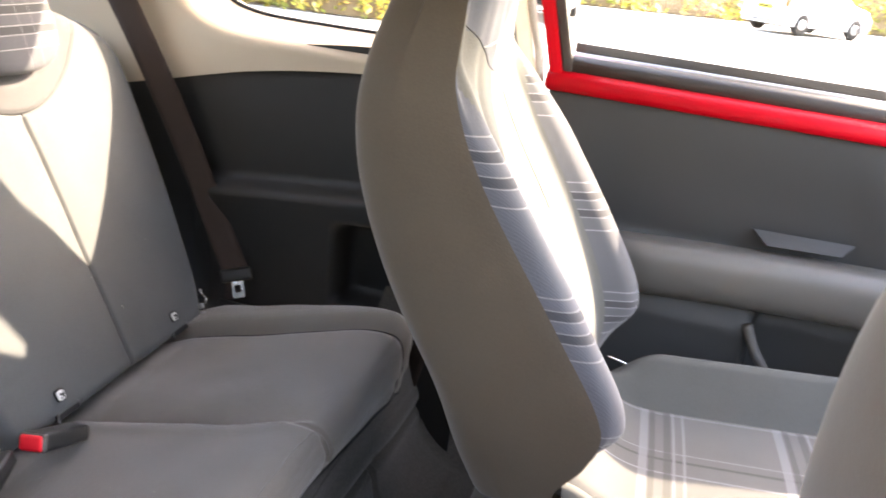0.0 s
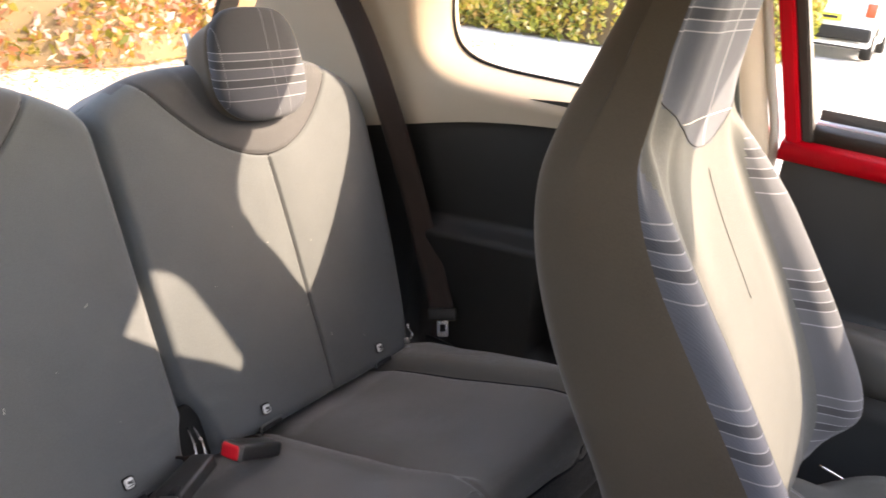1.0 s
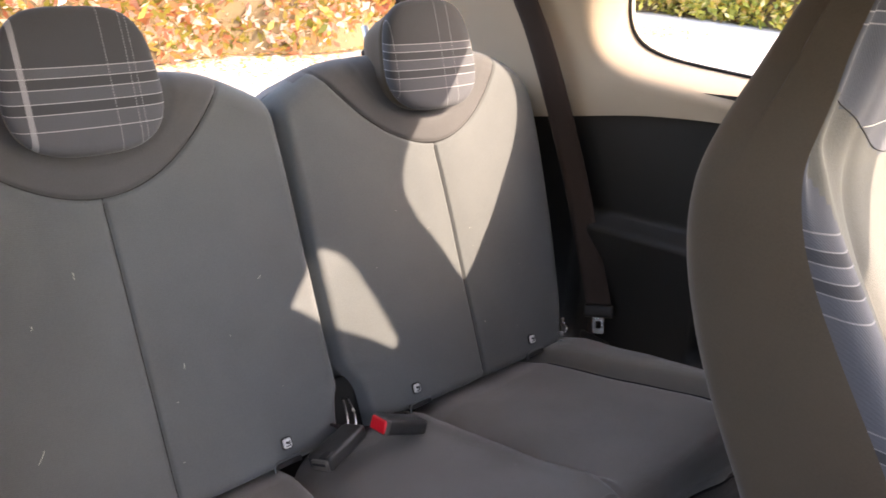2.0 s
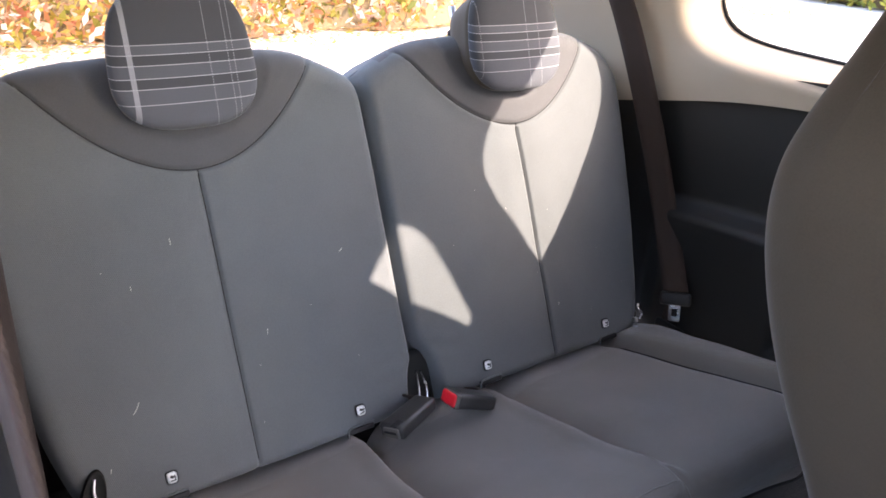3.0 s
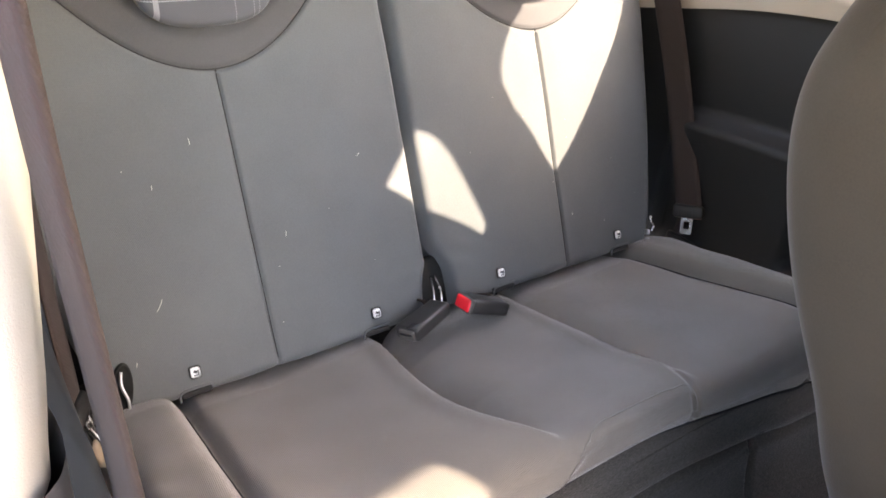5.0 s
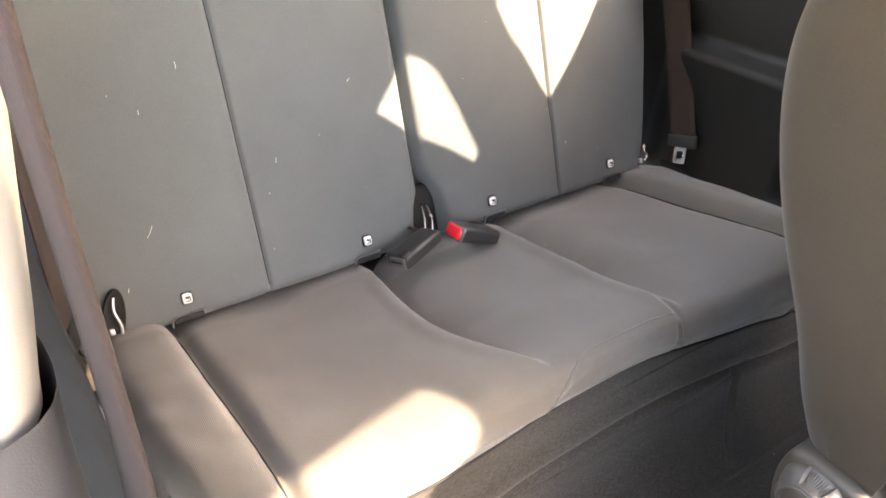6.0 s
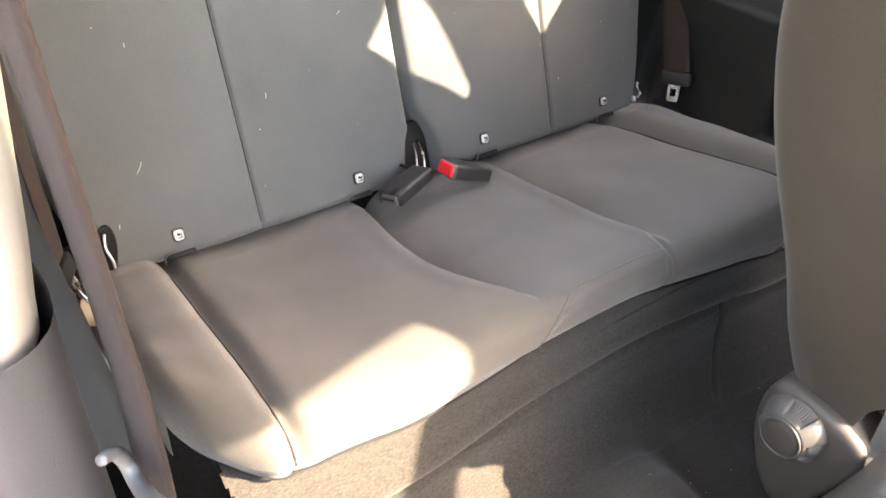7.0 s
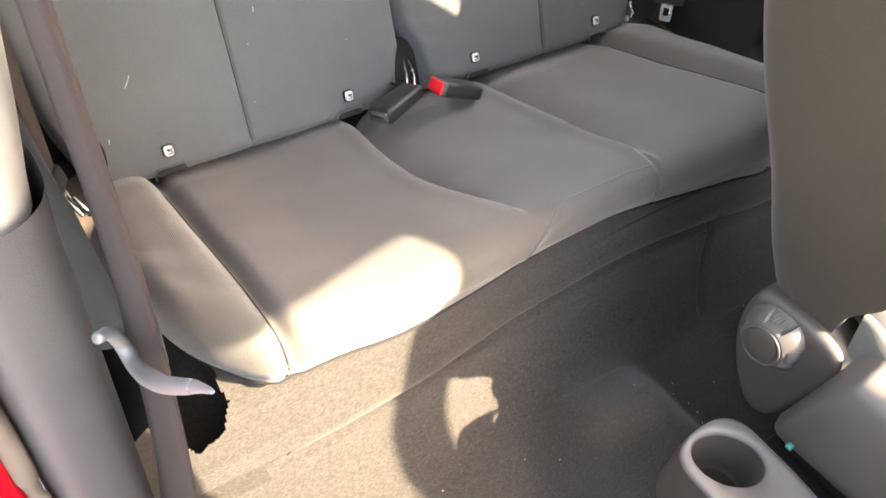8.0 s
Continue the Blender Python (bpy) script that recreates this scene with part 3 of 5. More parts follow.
def pillar(s):
    """The door post: pale upper trim, grey lower trim, flocked seal and painted flange."""
    if s > 0:
        sect = [(-0.15, 0.618), (-0.09, 0.610), (-0.045, 0.609), (-0.015, 0.615), (0.003, 0.624), (0.015, 0.636), (0.022, 0.647), (0.024, 0.660)]
    else:
        sect = [(-0.15, 0.624), (-0.09, 0.614), (-0.045, 0.607), (-0.015, 0.606), (0.003, 0.611), (0.015, 0.622), (0.022, 0.638), (0.022, 0.654), (0.012, 0.664), (-0.012, 0.672), (-0.04, 0.674)]

    def post(z0, z1, grow):
        pts = spline([(x, y, 0) for x, y in sect], 4)

        def fn(u, v):
            z = z0 + (z1 - z0) * v
            q = pts[min(int(u * (len(pts) - 1) + 0.5), len(pts) - 1)]
            inn = max(0.0, z - 1.0) * 0.14 + max(0.0, z - 1.2) * 0.1
            if s < 0:
                inn = max(0.0, z - 0.93) * 0.155 - 0.0015
            return (pillar_x(z) - 0.022 + q.x + grow, s * (q.y - inn - grow), z)
        return fn

    ob = sheet("pillar_trim", post(0.925, 1.40, 0.0), 28, 24, BEIGE if s > 0 else LITTRIM)
    tagged(ob, "pale beige door pillar trim", "pillar trim", kind="structure")
    ob = sheet("pillar_trim", post(0.2, 0.94, 0.003 if s > 0 else 0.0065), 28, 24, PILLAR)
    tagged(ob, "grey plastic lower door pillar trim", "pillar trim", kind="structure")

    def inn(z):
        return max(0.0, z - 1.0) * 0.14 + max(0.0, z - 1.2) * 0.1
    back = (0.008, 0.664) if s > 0 else (-0.002, 0.670)
    seal_pts = [(pillar_x(z) + back[0], s * (back[1] - inn(z)), z) for z in (0.3, 0.5, 0.7, 0.9, 1.0, 1.1, 1.2, 1.34)]
    ob = part("door_seal", tube_bm(seal_pts, 0.0075, 10, 6), LIT_SEAL if s > 0 else SHADED_SEAL)
    tagged(ob, "flocked seal round the door opening, coloured pale as in sun" if s > 0 else "flocked seal round the open door, coloured brown as in shade", "seal", kind="structure")
    if s < 0:
        def flange(u, v):
            z = 0.2 + 1.19 * v
            q = [(-0.010, 0.674), (0.004, 0.678), (0.016, 0.69), (0.022, 0.72), (0.02, 0.76), (-0.02, 0.775), (-0.2, 0.782)]
            k = u * 6
            i = min(int(k), 5)
            f = k - i
            return (pillar_x(z) + q[i][0] + (q[i + 1][0] - q[i][0]) * f, s * (q[i][1] + (q[i + 1][1] - q[i][1]) * f - inn(z)), z)
        tagged(sheet("door_post", flange, 36, 30, RED), "glossy red painted door post", "door post", kind="structure")


pillar(1)
pillar(-1)


FOLD = [(-0.56, 0.350), (-0.268, 0.356), (-0.067, 0.382), (0.126, 0.388), (0.304, 0.372), (0.436, 0.352), (0.6, 0.345)]


def shell():
    # floor with a heel board under the bench and a tunnel between the front seats
    prof = [(0.30, 0.505), (0.345, 0.507), (0.368, 0.498), (0.378, 0.475), (0.386, 0.44), (0.393, 0.412), (0.397, 0.399), (0.399, 0.388), (0.401, 0.377), (0.403, 0.366), (0.407, 0.352), (0.418, 0.315), (0.44, 0.28), (0.475, 0.25), (0.53, 0.24), (0.7, 0.238), (1.2, 0.238), (1.62, 0.26), (1.7, 0.34)]
    ps = spline([(x, 0, z) for x, z in prof], 14)

    def fn(u, v):
        q = ps[min(int(v * (len(ps) - 1) + 0.5), len(ps) - 1)]
        y = -0.66 + 1.32 * u
        z = q.z
        if q.x > 0.44:
            z += 0.09 * math.exp(-(y / 0.1) ** 4) * min(1, (q.x - 0.44) / 0.12)
        side = max(0.0, (abs(y) - 0.56) / 0.1)
        z += side ** 2 * (0.16 if q.x > 0.42 else 0.05 if y > 0 else 0.30 - 0.14 * min(1, max(0, q.x - 0.37) / 0.05))
        z += 0.006 * noise.noise(Vector((q.x * 7, y * 6, 0))) + 0.006 * math.sin(y * 5) * (0.36 < q.z < 0.45)
        z += 0.010 * noise.noise(Vector((q.x * 5, y * 4, 8))) * (q.x > 0.5)
        x = q.x + 0.003 * noise.noise(Vector((y * 7, q.z * 9, 3)))
        # the felt folds in below the bench, and puckers in one upright crease
        fold = q.z - smooth_table(FOLD, y)
        if q.x < 0.45 and y > -0.46:
            x += (0.005 * math.exp(-((fold - 0.022) / 0.016) ** 2) - 0.013 * math.exp(-(fold / 0.007) ** 2)) * min(1.0, (y + 0.46) / 0.1)
        if 0.40 < q.x < 0.49:
            d = (y - 0.345 + 0.69 * (q.x - 0.408)) / 0.0055
            k = 0.014 * math.exp(-d * d) * min(1.0, (0.49 - q.x) / 0.02)
            x, z = x - k, z - 0.6 * k
        return (x, y, z)

    def whole(u, v):
        # the felt is cut off ragged beside the bench, leaving a dark gap by the pillar
        q = ps[int(v * (len(ps) - 1))]
        y = -0.66 + 1.32 * u
        rag = 0.006 * noise.noise(Vector((q.z * 55, y * 55, 7)))
        return q.x > 0.41 or y > -0.492 + rag or q.z + rag < float(np.interp(y, [-0.60, -0.589, -0.569, -0.534, -0.503, -0.492], [0.56, 0.53, 0.47, 0.430, 0.446, 0.475]))

    def well(u, v):
        x, y = 0.05 + 0.375 * u, -0.66 + 0.19 * v
        return (x, y, 0.355 + 0.02 * noise.noise(Vector((x * 9, y * 9, 1))) + 0.05 * max(0.0, (-0.56 - y) / 0.1) ** 2)
    tagged(sheet("gap_floor", well, 24, 12, CARPET), "dark felt at the bottom of the gap beside the bench", "carpet", kind="structure")
    tagged(sheet("floor", fn, 440, len(ps) - 1, CARPET, keep=whole), "dark grey felt carpet on the car floor", "carpet", kind="structure")

    def roof(u, v):
        y = -0.565 + 1.13 * v
        x = -0.42 + (1.641 - 0.30 * y * y) * u
        return (x, y, 1.418 - 0.04 * (abs(y) / 0.6) ** 3 - 0.05 * max(0.0, -x) / 0.42 - 0.03 * max(0, (x - 0.7) / 0.44) ** 2)
    tagged(sheet("ceiling", roof, 30, 24, ROOF), "pale grey cloth headlining", "headlining", kind="structure")

    def skin(u, v):
        x, y, z = roof(u, v)
        return (x * 1.02, y * 1.04, z + 0.035)
    tagged(sheet("roof", skin, 30, 24, RED), "red painted steel roof", "roof", kind="structure")

    # boot floor, tailgate and its glass
    tagged(part("boot_floor", box_bm((-0.72, -0.6, 0.42), (-0.08, 0.6, 0.45), 0.01), CARPET), "dark boot carpet behind the seats", "boot floor", kind="structure")
    tagged(part("tailgate", box_bm((-0.76, -0.66, 0.35), (-0.70, 0.66, 0.80), 0.02), BLACK), "black trimmed tailgate below the glass", "tailgate", kind="structure")
    win = thing("window_3", (-0.6, 0, 1.1), "sloping tailgate window with a black edge", "window", kind="structure")

    def rear(u, v, off=0.0):
        z = 0.79 + 0.545 * v
        w = 0.60 - 0.10 * v
        return (-0.75 + 0.33 * v + off, -w + 2 * w * u, z)
    bm = bmesh.new()
    for off in (0.0, 0.004):
        bm.faces.new([bm.verts.new(rear(u, v, off)) for u, v in ((0, 0), (1, 0), (1, 1), (0, 1))])
    p = part("pane", bm, GLASS, win)
    for u0, u1 in ((0.0, 0.045), (0.955, 1.0)):
        bm = bmesh.new()
        vs = [[bm.verts.new(rear(u, v, o)) for u, v in ((u0, 0), (u1, 0), (u1, 1), (u0, 1))] for o in (0.008, 0.02)]
        bm.faces.new(vs[0])
        bm.faces.new(vs[1][::-1])
        for k in range(4):
            bm.faces.new((vs[0][k], vs[0][(k + 1) % 4], vs[1][(k + 1) % 4], vs[1][k]))
        part("black_edge", bm, RUBBER, win, smooth=False)

    # outer sides below the glass, and the closed front
    for s in (-1, 1):
        tagged(part("body_side", box_bm((-0.74, s * 0.772 - 0.01, 0.25), (0.50, s * 0.772 + 0.01, 1.0), 0.008), RED), "red painted rear body side", "body side", kind="structure")
    tagged(part("sill", box_bm((0.45, -0.78, 0.2), (1.65, -0.665, 0.335), 0.02, 3), RED), "red painted door sill", "door sill", kind="structure")
    tagged(part("bulkhead", box_bm((1.68, -0.74, 0.2), (1.74, 0.74, 0.96), 0.02), BLACK), "dark lower front bulkhead", "bulkhead", kind="structure")
    for s in (-1, 1):
        a, b = Vector((1.12, s * 0.56, 1.375)), Vector((1.78, s * 0.68, 0.95))
        tagged(part("front_pillar", tube_bm([a, (a + b) / 2 + Vector((0, 0, 0.02)), b], 0.038, 12, 6), BEIGE), "pale windscreen pillar", "pillar", kind="structure")
    win = thing("window_4", (1.45, 0, 1.15), "raked windscreen glass", "window", kind="structure")
    bm = bmesh.new()
    for off in (0.0, 0.005):
        bm.faces.new([bm.verts.new(q) for q in ((1.15, -0.56, 1.385 + off), (1.15, 0.56, 1.385 + off), (1.78, 0.68, 0.955 + off), (1.78, -0.68, 0.955 + off))])
    part("pane", bm, GLASS, win, smooth=False)
    # rail above the closed door
    tagged(part("roof_rail", tube_bm([(-0.42, 0.57, 1.335), (0.3, 0.588, 1.398), (0.65, 0.585, 1.412), (0.9, 0.582, 1.418), (1.14, 0.565, 1.372)], 0.027, 12, 8), BEIGE), "pale roof rail trim above the door", "roof rail", kind="structure")
    tagged(part("roof_rail", tube_bm([(-0.42, -0.57, 1.335), (0.3, -0.588, 1.398), (0.65, -0.585, 1.412), (0.9, -0.582, 1.418), (1.14, -0.565, 1.372)], 0.027, 12, 8), BEIGE), "pale roof rail trim above the door", "roof rail", kind="structure")


shell()


# ---- the closed passenger door ----
def passenger_door():
    door = thing("door_1", (0.95, 0.67, 0.3), "closed front door with red paint edge and black trim panel", "car door", kind="structure")

    def inn(z):
        return max(0.0, z - 1.0) * 0.14 + max(0.0, z - 1.2) * 0.1

    def panel(u, v):
        x = 0.548 + 0.95 * u
        z = 0.24 + 0.737 * v
        y = 0.664
        y -= 0.012 * math.sin(math.pi * min(1, max(0, (z - 0.76) / 0.21))) * 0.5
        # padded inset above the armrest
        inset = min(1, max(0, (x - 0.60) / 0.08)) * min(1, max(0, (1.10 + 0.25 * (0.92 - z) - x) / 0.05)) * min(1, max(0, (0.95 - z) / 0.09)) * min(1, max(0, (z - 0.74) / 0.02))
        y += 0.008 * inset
        if z < 0.70:
            y -= 0.028 * min(1, (0.70 - z) / 0.08)
        pk = max(0, 1 - ((x - 1.12) / 0.155) ** 6) * max(0, 1 - ((z - 0.56) / 0.10) ** 6)
        y += 0.07 * min(1, pk * 3)
        return (x, y, z)
    sheet("door_panel", panel, 120, 90, DARK, door, "dark grey moulded door panel")

    rest = [(0, 0.0), (-0.05, 0.004), (-0.068, -0.006), (-0.075, -0.03), (-0.07, -0.065), (-0.055, -0.088), (-0.028, -0.10), (0, -0.105)]
    pts = [Vector((0.60, 0.665, 0.742)), Vector((0.8, 0.665, 0.757)), Vector((1.0, 0.665, 0.768)), Vector((1.2, 0.665, 0.775)), Vector((1.35, 0.665, 0.778))]
    arm = bmesh.new()
    rings = []
    for i, p in enumerate(spline(pts, 6)):
        g = min(1, i / 5)
        rings.append([arm.verts.new(p + Vector((0, a * (0.3 + 0.7 * g), b))) for a, b in [(q.x, q.y) for q in spline([(a, b, 0) for a, b in rest], 4)]])
    for a, b in zip(rings, rings[1:]):
        for k in range(len(a) - 1):
            arm.faces.new((a[k], a[k + 1], b[k + 1], b[k]))
    part("armrest", arm, GREY, door, "grey moulded armrest")
    # pull handle above the armrest
    bm = bmesh.new()
    h = [(0.925, 0.655, 0.803), (1.085, 0.655, 0.806), (1.065, 0.638, 0.788), (0.95, 0.638, 0.783)]
    a = [bm.verts.new(q) for q in h]
    b = [bm.verts.new((q[0], q[1] + 0.012, q[2] - 0.004)) for q in h]
    bm.faces.new(a)
    bm.faces.new(b[::-1])
    for k in range(4):
        bm.faces.new((a[k], a[(k + 1) % 4], b[(k + 1) % 4], b[k]))
    bmesh.ops.recalc_face_normals(bm, faces=bm.faces[:])
    part("pull_handle", bm, DARK, door, "dark angular pull handle", smooth=False)
    part("pocket_edge", tube_bm([(0.955, 0.632, 0.64), (0.975, 0.628, 0.60), (1.01, 0.63, 0.55), (1.03, 0.632, 0.50)], 0.009, 10, 5), GREY, door, "grey door pocket edge")
    part("pocket_lip", tube_bm([(1.14, 0.625, 0.625), (1.2, 0.62, 0.622), (1.28, 0.622, 0.63)], 0.012, 10, 5), GREY, door)
    # red painted edge and frame
    part("red_sill", bar_bm([(0.54, 0, 0), (1.5, 0, -0.004)], [(0, 0.652, 0.974), (0, 0.648, 0.985), (0, 0.654, 1.0), (0, 0.672, 1.006), (0, 0.70, 1.006), (0, 0.70, 0.974)]), RED, door, "red painted door edge")
    part("window_ledge", bar_bm([(0.57, 0, 0), (1.5, 0, -0.004)], [(0, 0.672, 1.0062), (0, 0.676, 1.024), (0, 0.69, 1.03), (0, 0.70, 1.03), (0, 0.70, 1.0062)]), CHANNEL, door, "dark grey window seal")
    part("bright_strip", bar_bm([(0.575, 0, 0), (1.5, 0, -0.004)], [(0, 0.7005, 1.012), (0, 0.7005, 1.034), (0, 0.705, 1.036), (0, 0.708, 1.034), (0, 0.708, 1.012)]), STEEL, door, "bright window strip")
    part("outer_seal", bar_bm([(0.575, 0, 0), (1.5, 0, -0.004)], [(0, 0.716, 1.012), (0, 0.716, 1.05), (0, 0.724, 1.05), (0, 0.728, 1.012)]), RUBBER, door, "black outer window seal")

    def upright(x0, x1, y0, y1, mat, name, lab):
        bm = bmesh.new()
        rings = []
        for z in (0.985, 1.05, 1.15, 1.25, 1.30, 1.33, 1.355, 1.375, 1.392):
            px = pillar_x(z) + 0.012
            fil = 0.045 * max(0.0, (z - 1.30) / 0.09) ** 2  # rounded upper corner of the window
            rings.append([bm.verts.new((px + a, b - inn(z), z)) for a, b in ((x0 if x0 < 0.02 else x0 + fil, y0), (x1 + fil, y0), (x1 + fil, y1), (x0 if x0 < 0.02 else x0 + fil, y1))])
        for a, b in zip(rings, rings[1:]):
            for k in range(4):
                bm.faces.new((a[k], a[(k + 1) % 4], b[(k + 1) % 4], b[k]))
        bm.faces.new(rings[0][::-1])
        bm.faces.new(rings[-1])
        bmesh.ops.bevel(bm, geom=bm.edges[:], offset=0.003, segments=2, affect="EDGES")
        part(name, bm, mat, door, lab, smooth=False)
    upright(0.012, 0.034, 0.662, 0.70, RED, "red_frame", "red painted window frame")
    upright(0.0345, 0.052, 0.672, 0.70, CHANNEL, "frame_seal", "dark grey window channel")
    bm = bmesh.new()
    for off in (0.708, 0.712):
        bm.faces.new([bm.verts.new((x, off - inn(z), z)) for x, z in ((0.585, 1.01), (1.5, 1.01), (1.13, 1.37), (0.47, 1.37))])
    p = part("pane", bm, GLASS, door)
    part("outer_skin", box_bm((0.54, 0.745, 0.25), (1.6, 0.765, 1.0), 0.008), RED, door, "red outer door skin")


passenger_door()


# ---- rear bench ----
TILT = radians(25.5)
UP = Vector((-math.sin(TILT), 0, math.cos(TILT)))
OUT = Vector((math.cos(TILT), 0, math.sin(TILT)))
BIGHT = Vector((0.0, 0, 0.49))


def on_back(y, v, w=0.0):
    """A point on the rear backrest: y across, v up along it, w out of it."""
    return BIGHT + UP * v + OUT * w + Vector((0, y, 0))


TOP_EDGE = [(0.0, 0.528), (0.03, 0.548), (0.08, 0.572), (0.14, 0.584), (0.285, 0.59), (0.42, 0.583), (0.50, 0.567), (0.545, 0.535), (0.568, 0.49)]
OUTER = [(0.0, 0.500), (0.05, 0.522), (0.1, 0.535), (0.24, 0.556), (0.4, 0.568), (0.6, 0.566)]
INNER = [(0.0, 0.034), (0.045, 0.030), (0.075, 0.015), (0.095, 0.004), (0.6, 0.004)]
INNER_NEAR = [(0.0, 0.020), (0.03, 0.018), (0.055, 0.011), (0.072, 0.004), (0.6, 0.004)]
SEAM_Y = 0.281


def rear_backrest(s, label):
    ob = thing("folding_rear_seat", (0, s * SEAM_Y, 0.45), label, "car seat", "folding rear seats")

    def arc(y):
        return 0.419 + 0.138 * ((y - SEAM_Y) / 0.2) ** 2

    def spot(u, v):
        vv = 0.43 * (1 - (1 - v / 0.7) ** 1.3) if v < 0.7 else 0.43 + 0.17 * (v - 0.7) / 0.3
        yi, yo = smooth_table(INNER if s > 0 else INNER_NEAR, vv), smooth_table(OUTER, vv)
        if u < 0.5:
            y = SEAM_Y - (SEAM_Y - yi) * (1 - 2 * u) ** 1.35
        else:
            y = SEAM_Y + (yo - SEAM_Y) * (2 * u - 1) ** 1.35
        vt = smooth_table(TOP_EDGE, y)
        va = min(arc(y), vt - 0.010)
        if v < 0.7:
            V = va - (va + 0.01) * (1 - v / 0.7) ** 1.3
        else:
            V = va + (vt - va) * ((v - 0.7) / 0.3) ** 1.2
        return y, V, min(2.0 * (y - yi), yo - y), V + 0.01, vt - V

    def depth(y, V, ds, db, dt):
        def rnd(d, r):
            return -r + math.sqrt(max(0.0, r * r - (r - d) ** 2)) if d < r else 0.0
        w = rnd(ds, 0.028) + rnd(dt, 0.05) + rnd(db, 0.018)
        a = arc(y)
        slope = 2 * 0.138 * (y - SEAM_Y) / 0.04
        da = (V - a) / math.sqrt(1 + slope * slope)
        if abs(y - SEAM_Y) < 0.235:
            w -= 0.0035 * math.exp(-(da / 0.003) ** 2)
            w += 0.004 * min(1, max(0, da / 0.03)) - 0.001 * math.exp(-((da + 0.02) / 0.02) ** 2)
            hd = math.hypot((y - SEAM_Y) / 0.13, (V - 0.57) / 0.11)
            w -= 0.014 * max(0, 1 - hd) ** 0.5 if hd < 1 else 0
        if da < 0:
            w -= 0.0045 * math.exp(-((y - SEAM_Y) / 0.003) ** 2) * min(1, -da / 0.01)
            w -= 0.004 * math.exp(-((y - SEAM_Y) / 0.03) ** 2)
        w += 0.006 * math.cos((y - 0.28) * 10) + 0.0025 * noise.noise(Vector((y * 9, V * 7, s * 5)))
        # creases near the lower inner corner
        k = math.exp(-((V - 0.075) / 0.03) ** 2) * math.exp(-((y - 0.03) / 0.05) ** 2)
        w += 0.0016 * k * math.sin(V * 190 + y * 40) * min(1.0, ds / 0.03)
        return w

    def fn(u, v):
        y, V, ds, db, dt = spot(u, v)
        return on_back(s * y, V, depth(y, V, ds, db, dt))

    def region(which):
        def keep(u, v):
            y, V, *_ = spot(u, v)
            if v > 0.7 and abs(y - SEAM_Y) < 0.235:
                return which == 2
            return which == (0 if u < 0.5 else 1)
        return keep
    sheet("inner_panel", fn, 120, 130, SEAT, ob, keep=region(0))
    sheet("outer_panel", fn, 120, 130, SEAT, ob, keep=region(1))
    sheet("yoke", fn, 120, 130, YOKE, ob, "padded yoke below the head restraint", keep=region(2))

    # stitched seams
    part("seam", tube_bm([fn(0.5, 0.02 + 0.68 * i / 50) for i in range(51)], 0.0011, 5, 1), THREAD, ob)
    us = [i / 60 for i in range(61) if abs(spot(i / 60, 0.7)[0] - SEAM_Y) < 0.205]
    part("seam", tube_bm([fn(u, 0.7) for u in us], 0.0012, 5, 1), THREAD, ob)

    # rim and rear board that close the cushion
    edge = [(i / 40, 0.0) for i in range(40)] + [(1.0, i / 40) for i in range(40)] + [(1 - i / 40, 1.0) for i in range(40)] + [(0.0, 1 - i / 40) for i in range(40)]
    bm = bmesh.new()
    rings = []
    for back in (0.0, 0.03, 0.07, 0.10):
        rings.append([bm.verts.new(fn(a, b) - OUT * back) for a, b in edge])
    for a, b in zip(rings, rings[1:]):
        for k in range(len(a)):
            bm.faces.new((a[k], a[(k + 1) % len(a)], b[(k + 1) % len(a)], b[k]))
    bm.faces.new(rings[-1])
    bmesh.ops.recalc_face_normals(bm, faces=bm.faces[:])
    part("back_cover", bm, SEAT, ob)

    # child-seat anchor tags and slots
    for k, y in enumerate((0.1165, 0.400) if s < 0 else (0.128, 0.408)):
        c = on_back(s * y, 0.0252, 0.0045)
        turn = Matrix((OUT.cross(UP), UP, OUT)).transposed().to_4x4()
        tag = part("anchor_tag", box_bm((-0.0066, -0.0074, -0.0022), (0.0066, 0.0074, 0.0016), 0.0034, 3, turn, c), WHITE, ob, "small white child-seat anchor tag")
        part("tag_surround", box_bm((-0.0080, -0.0088, -0.0030), (0.0080, 0.0088, 0.0006), 0.0036, 3, turn, c), THREAD, tag)
        for lo, hi, a in (((-0.0042, -0.0046, 0.0013), (-0.0028, 0.0030, 0.0024), 0), ((-0.0042, -0.0046, 0.0013), (0.0030, -0.0032, 0.0024), 0), ((-0.0018, -0.0010, 0.0013), (0.0030, 0.0026, 0.0024), 28)):
            part("print_bar", box_bm(lo, hi, 0, 1, turn @ pose(0, 0, 0, 0, 0, a), c), DARK, tag, smooth=False)
        c = on_back(s * (y + 0.003), -0.001, 0.003)
        # a solid black box stands for the shade inside the slot
        part("anchor_slot", box_bm((-0.021, -0.006, -0.008), (0.021, 0.0022, 0.002), 0.002, 2, turn, c), THREAD, ob, "anchor slot with its shade painted black")
        q = lambda a, b, e=0.004: on_back(s * (y + 0.003) + a, b, e)
        part("slot_lip", tube_bm([q(-0.024, -0.010), q(-0.0235, -0.003), q(-0.019, 0.0025), q(-0.006, 0.0035), q(0.008, 0.0035), q(0.021, 0.0032)], 0.0016, 8, 5), SEAT, ob)

    # head restraint
    hr = part("head_restraint", restraint_bm(s, 0), SIDE, ob, "grey head restraint with checked front")
    part("checked_front", restraint_bm(s, 1), PLAID_HEAD, hr, "charcoal checked cloth with white lines")
